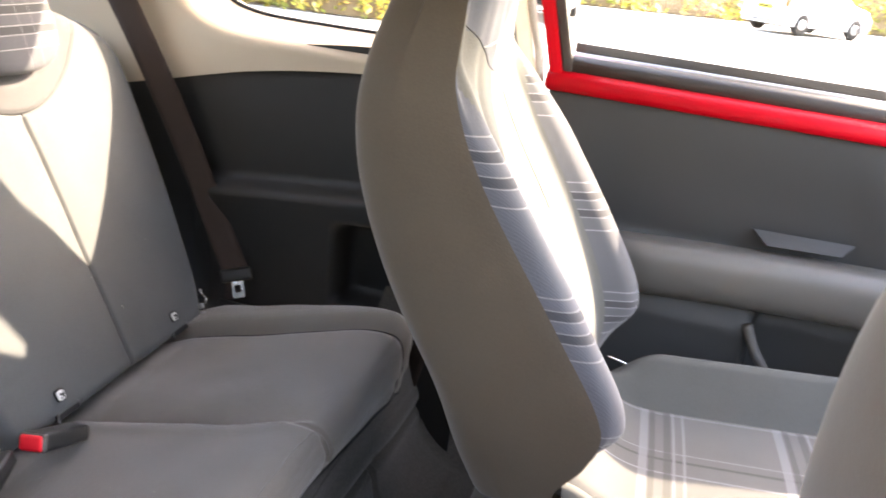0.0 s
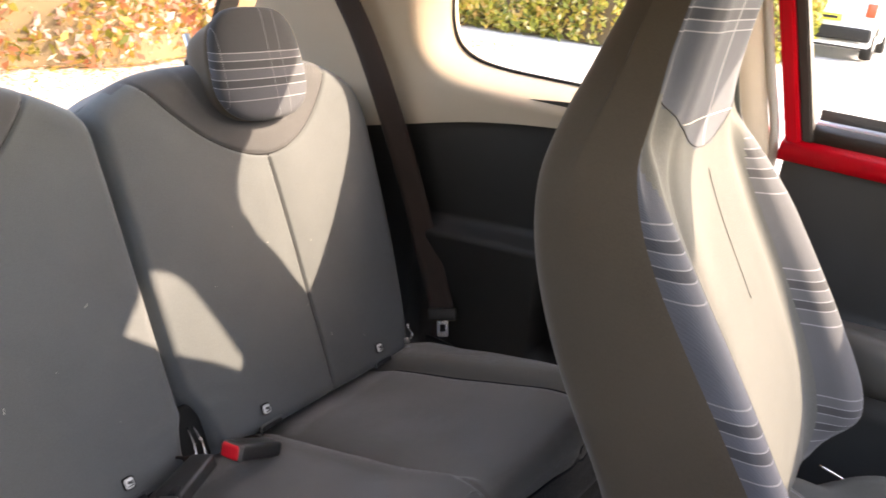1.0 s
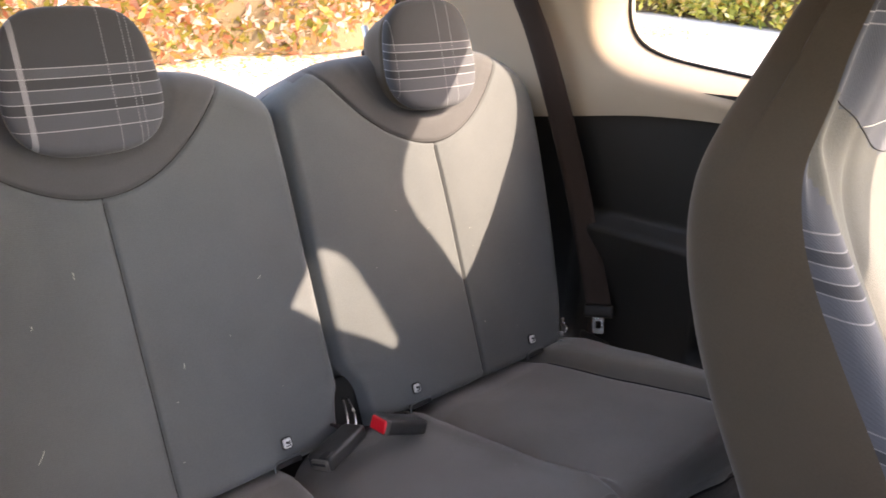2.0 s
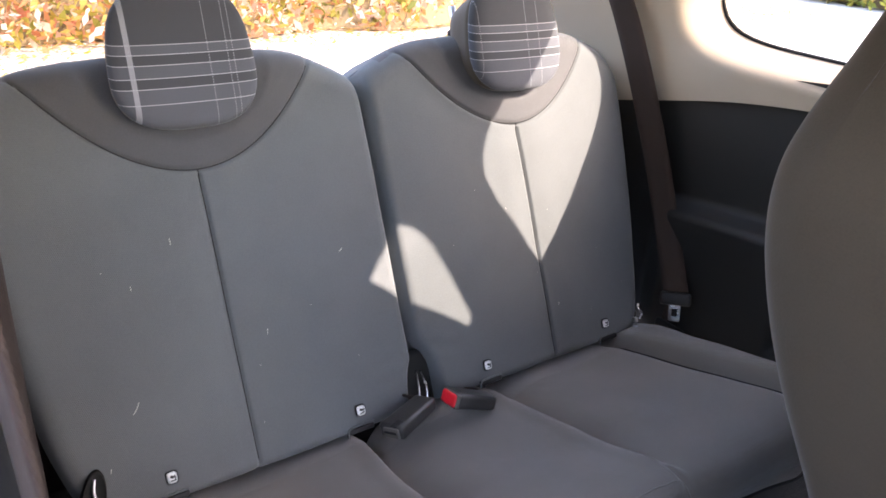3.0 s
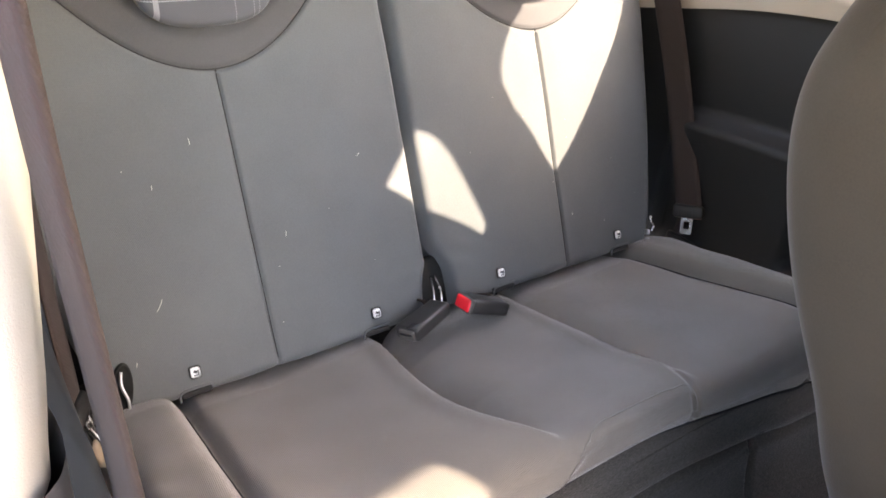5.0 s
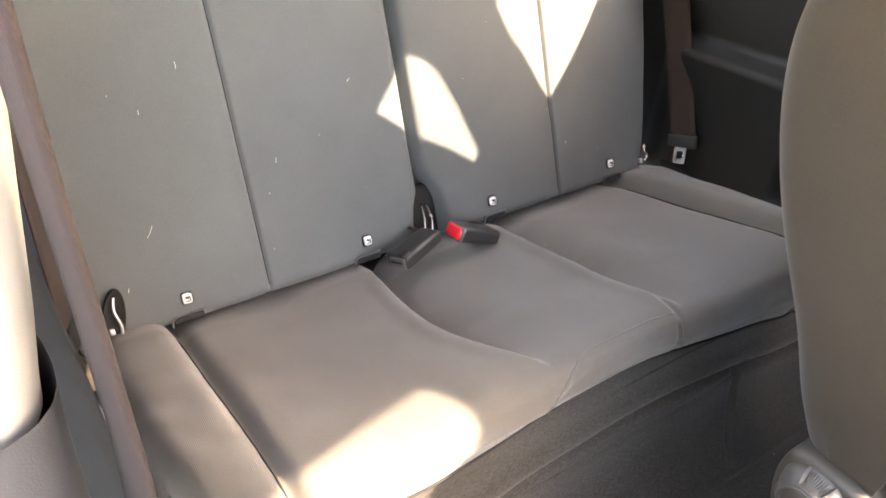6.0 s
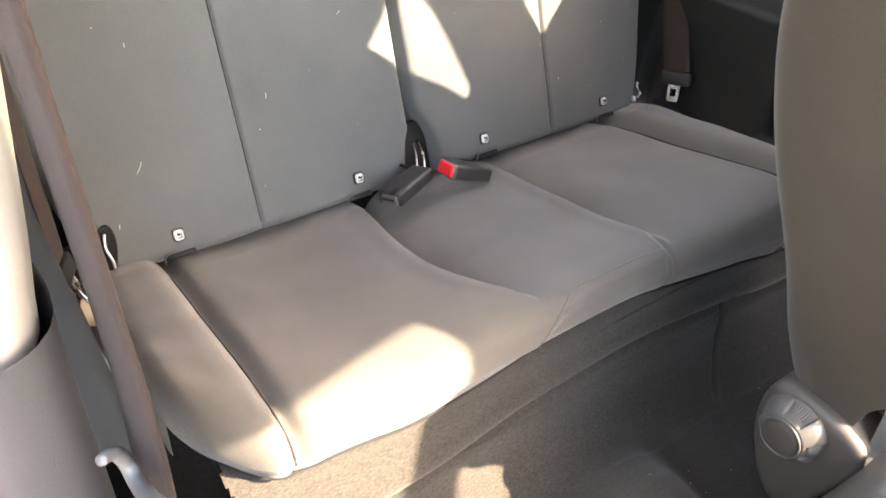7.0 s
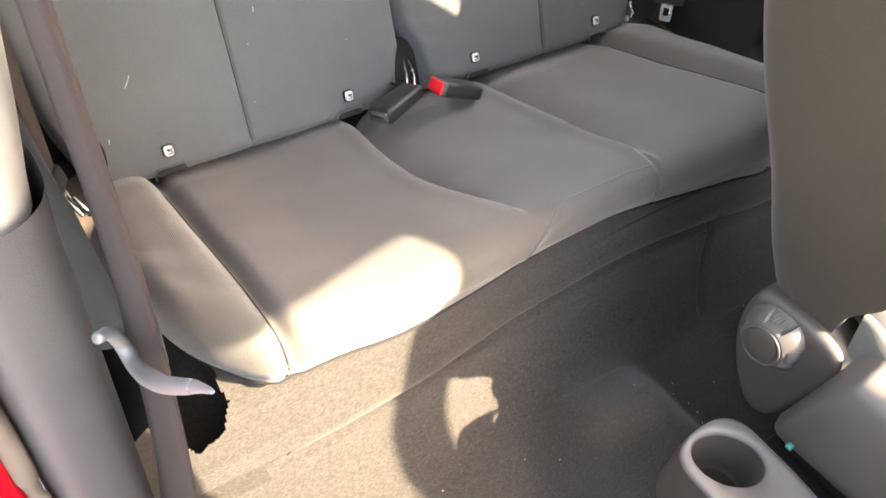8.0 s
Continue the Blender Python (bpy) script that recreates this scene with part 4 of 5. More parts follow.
    for d in (-0.05, 0.05):
        part("post", tube_bm([on_back(s * SEAM_Y + d, 0.55, -0.055), on_back(s * SEAM_Y + d, 0.64, -0.055)], 0.006, 10, 3), STEEL, hr, "steel post")
        part("post_guide", lathe_bm([(0.016, -0.004), (0.016, 0.006), (0.012, 0.009), (0.008, 0.009)], Matrix.Translation(on_back(s * SEAM_Y + d, 0.592, -0.055)) @ Matrix.Rotation(-TILT, 4, "Y"), 20), BLACK, hr)
    return ob


def restraint_bm(s, front):
    """A rounded block; front=1 gives its forward panel alone."""
    bm = bmesh.new()
    hw, lo, hi = 0.097, 0.470, 0.650
    cv, hv = (lo + hi) / 2, (hi - lo) / 2

    def outline(k, n):
        t = 2 * math.pi * k / n
        c, d = math.cos(t), math.sin(t)
        e = 3.6 if d > 0 else 2.9
        q = (abs(c) ** e + abs(d) ** e) ** (-1 / e)
        y, v = hw * c * q, hv * d * q
        y *= 1 - 0.13 * max(0.0, (v / hv + 0.4) / 1.4) ** 1.3
        return y, v
    n = 72
    layers = []
    if front:
        prof = [(0.985, 0.036), (1.0, 0.040), (0.998, 0.045), (0.98, 0.050), (0.95, 0.053), (0.88, 0.0555), (0.7, 0.057), (0.5, 0.0575), (0.3, 0.058), (0.1, 0.058)]
    else:
        prof = [(0.1, -0.075), (0.5, -0.073), (0.74, -0.064), (0.85, -0.048), (0.90, -0.025), (0.925, 0.0), (0.95, 0.02), (0.985, 0.0365)]
    for f, w in prof:
        ring = []
        for k in range(n):
            y, v = outline(k, n)
            bend = 0.10 * (v * f) - 0.45 * (y * f) ** 2
            deep = w if w > 0 else w * (0.62 + 0.38 * v / hv)  # thicker towards the top
            ring.append(bm.verts.new(on_back(s * SEAM_Y + s * y * f, cv + v * f, deep + bend)))
        layers.append(ring)
    for p, q in zip(layers, layers[1:]):
        for k in range(n):
            bm.faces.new((p[k], p[(k + 1) % n], q[(k + 1) % n], q[k]))
    bm.faces.new(layers[0][::-1])
    bm.faces.new(layers[-1])
    bmesh.ops.recalc_face_normals(bm, faces=bm.faces[:])
    return bm


rear_backrest(-1, "folding charcoal cloth rear seat with a checked head restraint")
rear_backrest(1, "folding charcoal cloth rear seat lit by patches of sun")

CUSHION = [(-0.09, 0.45), (-0.05, 0.462), (0.0, 0.478), (0.06, 0.494), (0.14, 0.514), (0.24, 0.541), (0.31, 0.557), (0.35, 0.5625), (0.375, 0.560), (0.392, 0.549), (0.401, 0.530), (0.402, 0.505), (0.399, 0.474), (0.390, 0.455)]
FRONT_EDGE = [(-0.54, 0.53), (-0.50, 0.512), (-0.444, 0.487), (-0.367, 0.480), (-0.281, 0.461), (-0.189, 0.473), (-0.138, 0.486), (-0.100, 0.499), (-0.007, 0.510), (0.05, 0.511), (0.145, 0.489), (0.306, 0.452), (0.348, 0.442), (0.46, 0.410), (0.54, 0.405)]
GROOVE_A = [(-0.10, -0.128), (0.02, -0.131), (0.18, -0.147), (0.264, -0.134), (0.361, -0.085), (0.45, -0.07)]
GROOVE_B = [(-0.10, 0.118), (0.163, 0.124), (0.277, 0.130), (0.369, 0.156), (0.45, 0.16)]


def rear_bench():
    ob = thing("rear_bench", (0.2, 0, 0.24), "charcoal cloth rear bench cushion with raised side rolls", "seat cushion")
    ps = spline([(x, 0, z) for x, z in CUSHION], 12)
    cum = [0.0]
    for a, b in zip(ps, ps[1:]):
        cum.append(cum[-1] + (b - a).length)
    L = cum[-1]

    def along(t):
        d = t * L
        i = min(max(k for k in range(len(cum)) if cum[k] <= d), len(ps) - 2)
        f = (d - cum[i]) / (cum[i + 1] - cum[i])
        p = ps[i].lerp(ps[i + 1], f)
        g = (ps[i + 1] - ps[i]).normalized()
        return p, Vector((-g.z, 0, g.x))

    def roll_line(x, y):
        return 0.430 if y < 0 else 0.430 + 0.045 * min(1, max(0.0, x / 0.4)) ** 1.3

    def fn(u, v):
        p, nrm = along(v)
        edge = 0.552 - 0.028 * min(1, max(0, p.x / 0.4))
        y = -edge + 2 * edge * u
        a = abs(y)
        x = p.x
        top = 1 if v < 0.80 else max(0.0, 1 - (v - 0.80) / 0.1)
        h = 0.0
        # centre lower than the two seats, steps soft, fading to the front
        fade = min(1, max(0, (0.375 - x) / 0.15)) * top
        ya, yb = smooth_table(GROOVE_A, x), smooth_table(GROOVE_B, x)
        for line, drop, rest, reach in ((ya, 0.040, 0.013, 0.045), (yb, 0.034, 0.0, 0.045)):
            d = y - line
            k = min(1, max(0, d / 0.012))
            ease = k * k * (3 - 2 * k)
            up = 1 - math.exp(-(max(0.0, d - 0.008) / reach) ** 1.3)
            h -= (drop * ease - (drop - rest) * up * ease) * fade
            h += 0.003 * math.exp(-((d + 0.010) / 0.014) ** 2) * fade
        h += 0.012 * min(1, max(0, (y - ya - 0.03) / (yb - ya - 0.03))) * fade
        # seats dished a little, side rolls raised behind a seam
        h -= 0.008 * math.exp(-((a - 0.30) / 0.10) ** 2) * top
        line = roll_line(x, y)
        k = min(1, max(0, (a - line) / 0.036))
        h += (0.022 if y < 0 else 0.015) * math.sqrt(k * (2 - k)) * (0.12 + 0.88 * top) * (1 - max(0, (a - 0.49) / 0.06) ** 2)
        h -= 0.013 * math.exp(-((a - line + 0.006) / 0.012) ** 2) * (0.25 + 0.75 * top)
        rim = edge - a
        h += (-0.03 + math.sqrt(max(0, 0.0009 - (0.03 - rim) ** 2))) if rim < 0.03 else 0
        # the centre bulges between its front seams
        if v > 0.74:
            h += 0.003 * math.exp(-((y - 0.03) / 0.12) ** 4) * math.sin(math.pi * min(1, (v - 0.74) / 0.26))
            if p.x > 0.36:
                k = min(1.0, max(0.0, (float(np.interp(y, [-0.10, -0.085, -0.055, -0.016, 0.147, 0.152], [0.51, 0.535, 0.553, 0.560, 0.558, 0.50])) - p.z) / 0.014))
                h -= 0.006 * k * k * (3 - 2 * k)
            h -= 0.003 * math.exp(-((y - 0.150) / 0.004) ** 2)
        # front edge gathers
        h += 0.002 * noise.noise(Vector((x * 14, y * 11, 2)))
        # tuck at the back seam
        h -= 0.012 * max(0, 1 - (x + 0.05) / 0.08)
        q = p + nrm * h
        if p.x > 0.385 and p.z < 0.53:
            q.z = 0.53 + (q.z - 0.53) * max(0.05, (0.53 - smooth_table(FRONT_EDGE, y)) / 0.075)
        # the near front corner is rounded in plan
        if y < -0.43:
            k = min(1.0, max(0.0, (p.x - 0.12) / 0.26))
            q.x -= 0.095 * ((-y - 0.43) / 0.1) ** 1.6 * k * k * (3 - 2 * k)
        return Vector((q.x, y, q.z))

    def zone(which):
        def keep(u, v):
            p, _ = along(v)
            edge = 0.552 - 0.028 * min(1, max(0, p.x / 0.4))
            y = -edge + 2 * edge * u
            k = "near_roll" if y < -0.430 else "far_roll" if y > roll_line(p.x, y) else "centre" if smooth_table(GROOVE_A, p.x) < y < smooth_table(GROOVE_B, p.x) else "near" if y < 0 else "far"
            return k == which
        return keep
    for name, which in (("side_roll", "near_roll"), ("side_roll", "far_roll"), ("centre_pad", "centre"), ("seat_pad", "near"), ("seat_pad", "far")):
        sheet(name, fn, 420, 120, BENCH, ob, keep=zone(which))
    for u in (0.0, 1.0):
        bm = bmesh.new()
        top = [bm.verts.new(fn(u, i / 60)) for i in range(61)]
        lo = [bm.verts.new((min(t.co.x, 0.36), t.co.y, min(0.47, t.co.z - 0.005))) for t in top]
        for k in range(60):
            bm.faces.new((top[k], top[k + 1], lo[k + 1], lo[k]))
        part("end_cover", bm, BENCH, ob)
    # piping along the lower front
    pts = [fn(i / 60, 0.985) + Vector((0.002, 0, 0)) for i in range(61)]
    part("front_piping", tube_bm(pts, 0.0025, 6, 1), THREAD, ob, "black piping")
    # thread lines of the side rolls and the centre's front seams
    for y in (-0.430, 0.430):
        pts = []
        for i in range(40):
            v = 0.12 + 0.84 * i / 39
            p, _ = along(v)
            edge = 0.552 - 0.028 * min(1, max(0, p.x / 0.4))
            yl = math.copysign(roll_line(p.x, y) - 0.002, y)
            pts.append(fn((yl + edge) / (2 * edge), v))
        part("seam", tube_bm(pts, 0.0018, 5, 1), THREAD, ob)
    def nearest(x, z):
        return min(range(241), key=lambda k: (along(k / 240)[0].x - x) ** 2 + (along(k / 240)[0].z - z) ** 2) / 240
    path = spline([(-0.100, 0.402, 0.512), (-0.085, 0.401, 0.535), (-0.055, 0.388, 0.553), (-0.016, 0.373, 0.5605), (0.06, 0.371, 0.561), (0.125, 0.374, 0.5602), (0.147, 0.380, 0.5585), (0.150, 0.395, 0.545), (0.150, 0.401, 0.53), (0.149, 0.402, 0.505)], 6)
    pts = []
    for q in path:
        v = nearest(q.y, q.z)
        edge = 0.552 - 0.028 * min(1, max(0, along(v)[0].x / 0.4))
        pts.append(fn((q.x + edge) / (2 * edge), v))
    part("seam", tube_bm(pts, 0.0011, 5, 1), BENCH, ob)
    return ob


rear_bench()


tagged(part("bench_base", box_bm((-0.15, -0.48, 0.395), (0.36, 0.54, 0.43), 0.006), BLACK), "black base under the rear bench", "seat base", kind="structure")
tagged(part("seat_back_board", box_bm((-0.16, -0.54, 0.40), (-0.13, 0.54, 0.66), 0.006), BLACK), "black board closing the gap behind the bench", "board", kind="structure")


# ---- front seats ----
SEAT_C = 0.30
XB = [(0.535, 0.600), (0.545, 0.591), (0.56, 0.584), (0.60, 0.566), (0.69, 0.530), (0.79, 0.474), (0.86, 0.441), (0.93, 0.417), (1.0, 0.405), (1.06, 0.404), (1.11, 0.412), (1.195, 0.440), (1.26, 0.468), (1.30, 0.492)]
XF = [(0.535, 0.692), (0.59, 0.700), (0.64, 0.727), (0.70, 0.735), (0.80, 0.673), (0.945, 0.571), (1.04, 0.519), (1.07, 0.512), (1.14, 0.507), (1.2, 0.514), (1.26, 0.528), (1.30, 0.53)]
XK = [(a, b + 0.034 * min(1, max(0, (1.06 - a) / 0.05)) * min(1, max(0, (a - 0.64) / 0.08))) for a, b in XF]
XC = [(0.535, 0.69), (0.62, 0.715), (0.73, 0.692), (0.85, 0.630), (0.975, 0.552), (1.04, 0.522), (1.10, 0.520), (1.2, 0.530), (1.26, 0.542), (1.30, 0.536)]
HALF = [(0.535, 0.172), (0.60, 0.190), (0.68, 0.205), (0.75, 0.212), (0.90, 0.218), (0.98, 0.217), (1.02, 0.206), (1.06, 0.180), (1.11, 0.146), (1.17, 0.132), (1.22, 0.128), (1.26, 0.120), (1.285, 0.10), (1.30, 0.06)]


def front_seat(name, s, label, slide=0.0, lean=0.0, group="front seats"):
    """A one-piece high-back seat; s gives the side, slide its place on the rails, lean how far its back is tipped forward."""
    ob = thing(name, (0.9 + slide, s * SEAT_C, 0.24), label, "car seat", group)
    pivot = Vector((0.655, 0, 0.52))
    R = Matrix.Translation(pivot + Vector((slide, 0, 0))) @ Matrix.Rotation(radians(lean), 4, "Y") @ Matrix.Translation(-pivot)

    def section(z, far):
        xb, xf, xk, xc, w = (smooth_table(t, z) for t in (XB, XF, XK, XC, HALF))
        g = min(1.0, max(0.0, (xk - xc - 0.006) / 0.03))
        if far:
            e = 0.008 * min(1, max(0, (1.05 - z) / 0.10)) * min(1, max(0, (z - 0.66) / 0.12))
            xk, xf = xk + e, xf + 0.5 * e
            o = 0.042 * min(1, max(0, (z - 0.90) / 0.1)) * min(1, max(0, (1.29 - z) / 0.04))  # the unseen outer rear edge is widened to shade the rear seat
            pts = [(0.0, xc), (0.25 * w, xc + 0.001), (0.45 * w, xc + 0.002), (0.60 * w, xc - 0.002 * g), (0.665 * w, xc + (xk - xc) * 0.30), (0.73 * w, xk - 0.012 * g), (0.84 * w, xk),
                   (0.945 * w, xk - 0.010), (0.99 * w, xf), (w + 0.2 * o, xf - 0.03), (w * 1.005 + 0.7 * o, (xf + xb) / 2), (0.99 * w + o, xb + 0.045), (0.94 * w + o, xb + 0.018), (0.82 * w + 0.8 * o, xb + 0.002), (0.5 * w, xb - 0.008), (0.0, xb - 0.012)]
            return spline([(p, q, 0) for p, q in pts], 4)
        pts = [(0.0, xc), (0.25 * w, xc + 0.001), (0.45 * w, xc + 0.003), (0.56 * w, xc - 0.004 * g), (0.66 * w, xc + (xk - xc) * 0.35), (0.80 * w, xk - 0.006), (0.90 * w, xk),
               (0.965 * w, xk - 0.011), (0.99 * w, xf), (w, xf - 0.03), (w * 1.005, (xf + xb) / 2), (0.99 * w, xb + 0.045), (0.94 * w, xb + 0.018), (0.82 * w, xb + 0.002), (0.5 * w, xb - 0.008), (0.0, xb - 0.012)]
        return spline([(a, b, 0) for a, b in pts], 4)
    nz = 130
    secs = [section(0.535 + (1.30 - 0.535) * j / nz, False) for j in range(nz + 1)]
    outs = [section(0.535 + (1.30 - 0.535) * j / nz, True) for j in range(nz + 1)]
    m = len(secs[0]) - 1

    def fn(u, v):
        j = int(round(v * nz))
        k = (u * 2 - 1) * m
        q = (outs if k * s > 0 else secs)[j][int(round(abs(k)))]
        z = 0.535 + (1.30 - 0.535) * j / nz
        return R @ Vector((q.y, s * SEAT_C + math.copysign(q.x, k), z))

    def tongue(d):
        """The head panel's lower edge, a rounded tongue."""
        return 1.042 + 0.07 * (d / 0.13) ** 2

    def zone(which):
        def keep(u, v):
            z = 0.535 + (1.30 - 0.535) * v
            k = (u * 2 - 1) * m
            a = abs(k) / 4
            d = secs[int(v * nz)][int(abs(k))].x
            lean_in = 3.75 if k * s > 0 else 5.5
            if a > 8.0:
                r = "cover"
            elif z > tongue(d):
                r = "head"
            elif z < 1.06 and a > lean_in + 2.5 * max(0.0, (z - 0.985) / 0.075) ** 2:
                r = "in" if k * s < 0 else "out"
            else:
                r = "centre"
            return r == which
        return keep
    sheet("back_cover", fn, 2 * m, nz, SIDE, ob, "dark grey cloth side and back", keep=zone("cover"))
    sheet("centre_panel", fn, 2 * m, nz, CENTRE, ob, "grey ribbed centre panel", keep=zone("centre"))
    sheet("bolster", fn, 2 * m, nz, PLAID_BOLSTER, ob, "checked side bolster", keep=zone("in"))
    sheet("bolster", fn, 2 * m, nz, PLAID_OUTER, ob, "checked side bolster", keep=zone("out"))
    sheet("head_panel", fn, 2 * m, nz, PLAID_FRONT_HEAD, ob, "checked head panel", keep=zone("head"))
    # the tongue-shaped seam of the head panel, and the tips of the bolsters
    def front_at(d, z):
        f = min(nz - 0.001, max(0.0, (z - 0.535) / (1.30 - 0.535) * nz))
        lo, hi = [float(np.interp(abs(d), [k.x for k in q[:32]], [k.y for k in q[:32]])) for q in (outs if d * s > 0 else secs)[int(f): int(f) + 2]]
        return lo + (hi - lo) * (f - int(f))
    for sg in (-1, 1):
        pts = []
        for i in range(25):
            d = 0.128 * i / 24
            pts.append(R @ Vector((front_at(sg * d, tongue(d)) + 0.0004, s * SEAT_C + sg * d, tongue(d))))
        part("head_seam", tube_bm(pts, 0.0007, 6, 1), THREAD, ob)
    pts = [R @ Vector((front_at(d, 1.077) + 0.0008, s * SEAT_C + d, 1.077)) for d in [-0.088 + 0.008 * i for i in range(23)]]
    part("white_thread", tube_bm(pts, 0.0005, 6, 1), LINT, ob, "white cross thread")
    pts = [R @ Vector((front_at(0.012, z) + 0.0006, s * SEAT_C + 0.012, z)) for z in [1.015 - 0.01 * i for i in range(15)]]
    part("centre_seam", tube_bm(pts, 0.0005, 6, 1), CENTRE, ob)
    for v, nm in ((0.0, "back_base"), (1.0, "back_top")):
        bm = bmesh.new()
        vs = [bm.verts.new(fn(k / (2 * m), v)) for k in range(2 * m)]
        bm.faces.new(vs)
        part(nm, bm, SIDE, ob)

    # cushion: checked middle, plain rolls at its sides
    def cush(u, v):
        y = -0.228 + 0.456 * u
        a = abs(y)
        x = 0.705 + 0.045 * max(0.0, (a - 0.15) / 0.078) * (1 - v) + 0.455 * v + slide
        z = 0.537 + 0.048 * v + 0.006 * math.cos(y * 12)
        far = y * s > 0
        f = min(1, max(0, (v + (0.10 if far else -0.05)) / 0.32))
        z += (0.078 if far else 0.050) * min(1, max(0, (a - 0.135) / 0.04)) ** 1.3 * f * f * (3 - 2 * f)
        z -= 0.05 * max(0, (a - 0.178) / 0.05) ** 2
        z -= 0.006 * math.exp(-((a - 0.138) / 0.006) ** 2)
        z += 0.042 * math.exp(-(v / 0.13) ** 2) * min(1, max(0, (0.172 - a) / 0.02))
        z -= 0.08 * max(0, (v - 0.86) / 0.14) ** 2
        return (x, s * SEAT_C + y, z)

    def czone(which):
        def keep(u, v):
            y = -0.228 + 0.456 * u
            r = "mid" if abs(y) < 0.138 else ("a" if y < 0 else "b")
            return r == which
        return keep
    sheet("cushion_centre", cush, 80, 60, PLAID_SEAT, ob, "checked cushion cloth", keep=czone("mid"))
    sheet("cushion_roll", cush, 80, 60, CENTRE, ob, keep=czone("a"))
    sheet("cushion_roll", cush, 80, 60, CENTRE, ob, keep=czone("b"))
    part("seat_base", box_bm((0.72 + slide, s * SEAT_C - 0.185, 0.33), (1.14 + slide, s * SEAT_C + 0.185, 0.52), 0.03, 3), DARK, ob, "dark seat base")
    for d in (-0.17, 0.17):
        part("seat_rail", box_bm((0.71 + slide, s * SEAT_C + d - 0.02, 0.25), (1.2 + slide, s * SEAT_C + d + 0.02, 0.33), 0.006, 2), DARK, ob, "dark seat rail")
    # side valance below the cushion
    def valance(u, v):
        top = 0.530 + 0.034 * min(1.0, u / 0.08)
        lo = 0.408 + 0.02 * u
        t = v / 0.8
        z = lo + (top - lo) * min(1.0, t)
        y = SEAT_C - 0.226 - 0.020 * math.sin(math.pi * min(1.0, max(0.0, t))) ** 0.6
        e = max(0.0, 1 - u / 0.06)
        y += 0.055 * max(0.0, (v - 0.8) / 0.2) ** 1.4 + 0.030 * (1 - math.sqrt(max(0.0, 1 - e * e)))
        return (0.708 + 0.41 * u + 0.022 * (z - lo) / 0.12 * (1 - min(1, u / 0.2)) + slide, s * y, z + 0.010 * math.sin(math.pi * max(0.0, (v - 0.8) / 0.2) * 0.6))
    sheet("side_valance", valance, 60, 30, GREY, ob, "grey moulded side cover")
    # wire lever behind the cushion and a wiring plug under it
    part("release_wire", tube_bm([(0.735 + slide, s * 0.500, 0.588), (0.765 + slide, s * 0.502, 0.581), (0.80 + slide, s * 0.505, 0.568)], 0.0022, 8, 4), CHROME, ob, "thin bright release wire")
    part("wiring_plug", box_bm((-0.004, -0.004, -0.003), (0.004, 0.004, 0.003), 0.001, 2, Matrix.Identity(4), Vector((0.747 + slide, s * 0.058, 0.428))), TEAL, ob, "small teal wiring plug")
    # recliner on the inner side
    inner = s * (SEAT_C - 0.177)
    cover = recliner_bm(s, inner, slide)
    rc = part("recliner_cover", cover, COVER, ob, "grey plastic recliner cover")
    K = Matrix.Translation((0.647 + slide, inner - s * 0.008, 0.501)) @ pose(0, 0, 0, 90 * s, 0, 0) @ Matrix.Scale(1.07, 4)
    part("recliner_knob", knob_bm(K), GREY, rc, "grey ribbed recliner knob")
    part("knob_cap", lathe_bm([(0.0215, 0.028), (0.0215, 0.0335), (0.0200, 0.0348), (0.008, 0.0345), (0.001, 0.0344)], K, 48), COVER, rc, "round knob cap")
    part("knob_ring", lathe_bm([(0.0222, 0.030), (0.0228, 0.0342), (0.0242, 0.0350), (0.0252, 0.0335), (0.0255, 0.030)], K, 48), GREY, rc)
    return ob


def knob_bm(K):
    """A round knob whose sloping shoulder has four scooped finger grips with fine ribs."""
    bm = bmesh.new()
    n = 480
    prof = [(1.0, 0.0), (1.0, 0.009), (0.992, 0.0125), (0.97, 0.0155)] + [(0.97 - 0.29 * k / 10, 0.0155 + 0.0155 * (k / 10) ** 0.8) for k in range(1, 11)] + [(0.65, 0.0322), (0.62, 0.0318), (0.3, 0.031)]
    rings = []
    for f, h in prof:
        ring = []
        for k in range(n):
            t = 2 * math.pi * k / n
            off = (t + math.pi / 4) % (math.pi / 2) - math.pi / 4
            across = min(1.0, max(0.0, (0.42 - abs(off)) / 0.03))
            down = min(1.0, max(0.0, (f - 0.715) / 0.03)) * (1.0 if f < 0.985 else 0.6)
            scoop = across * down
            rib = 0.0011 * math.cos(off * 75) * (abs(off) < 0.33) * (0.76 < f < 0.95)
            r = 0.0400 * f * (1 - 0.055 * scoop)
            ring.append(bm.verts.new(K @ Vector((r * math.cos(t), r * math.sin(t), h - (0.0068 * scoop - rib) * (h > 0.005)))))
        rings.append(ring)
    for a, b in zip(rings, rings[1:]):
        for k in range(n):
            bm.faces.new((a[k], a[(k + 1) % n], b[(k + 1) % n], b[k]))
    bm.faces.new(rings[0][::-1])
    bm.faces.new(rings[-1])
    return bm


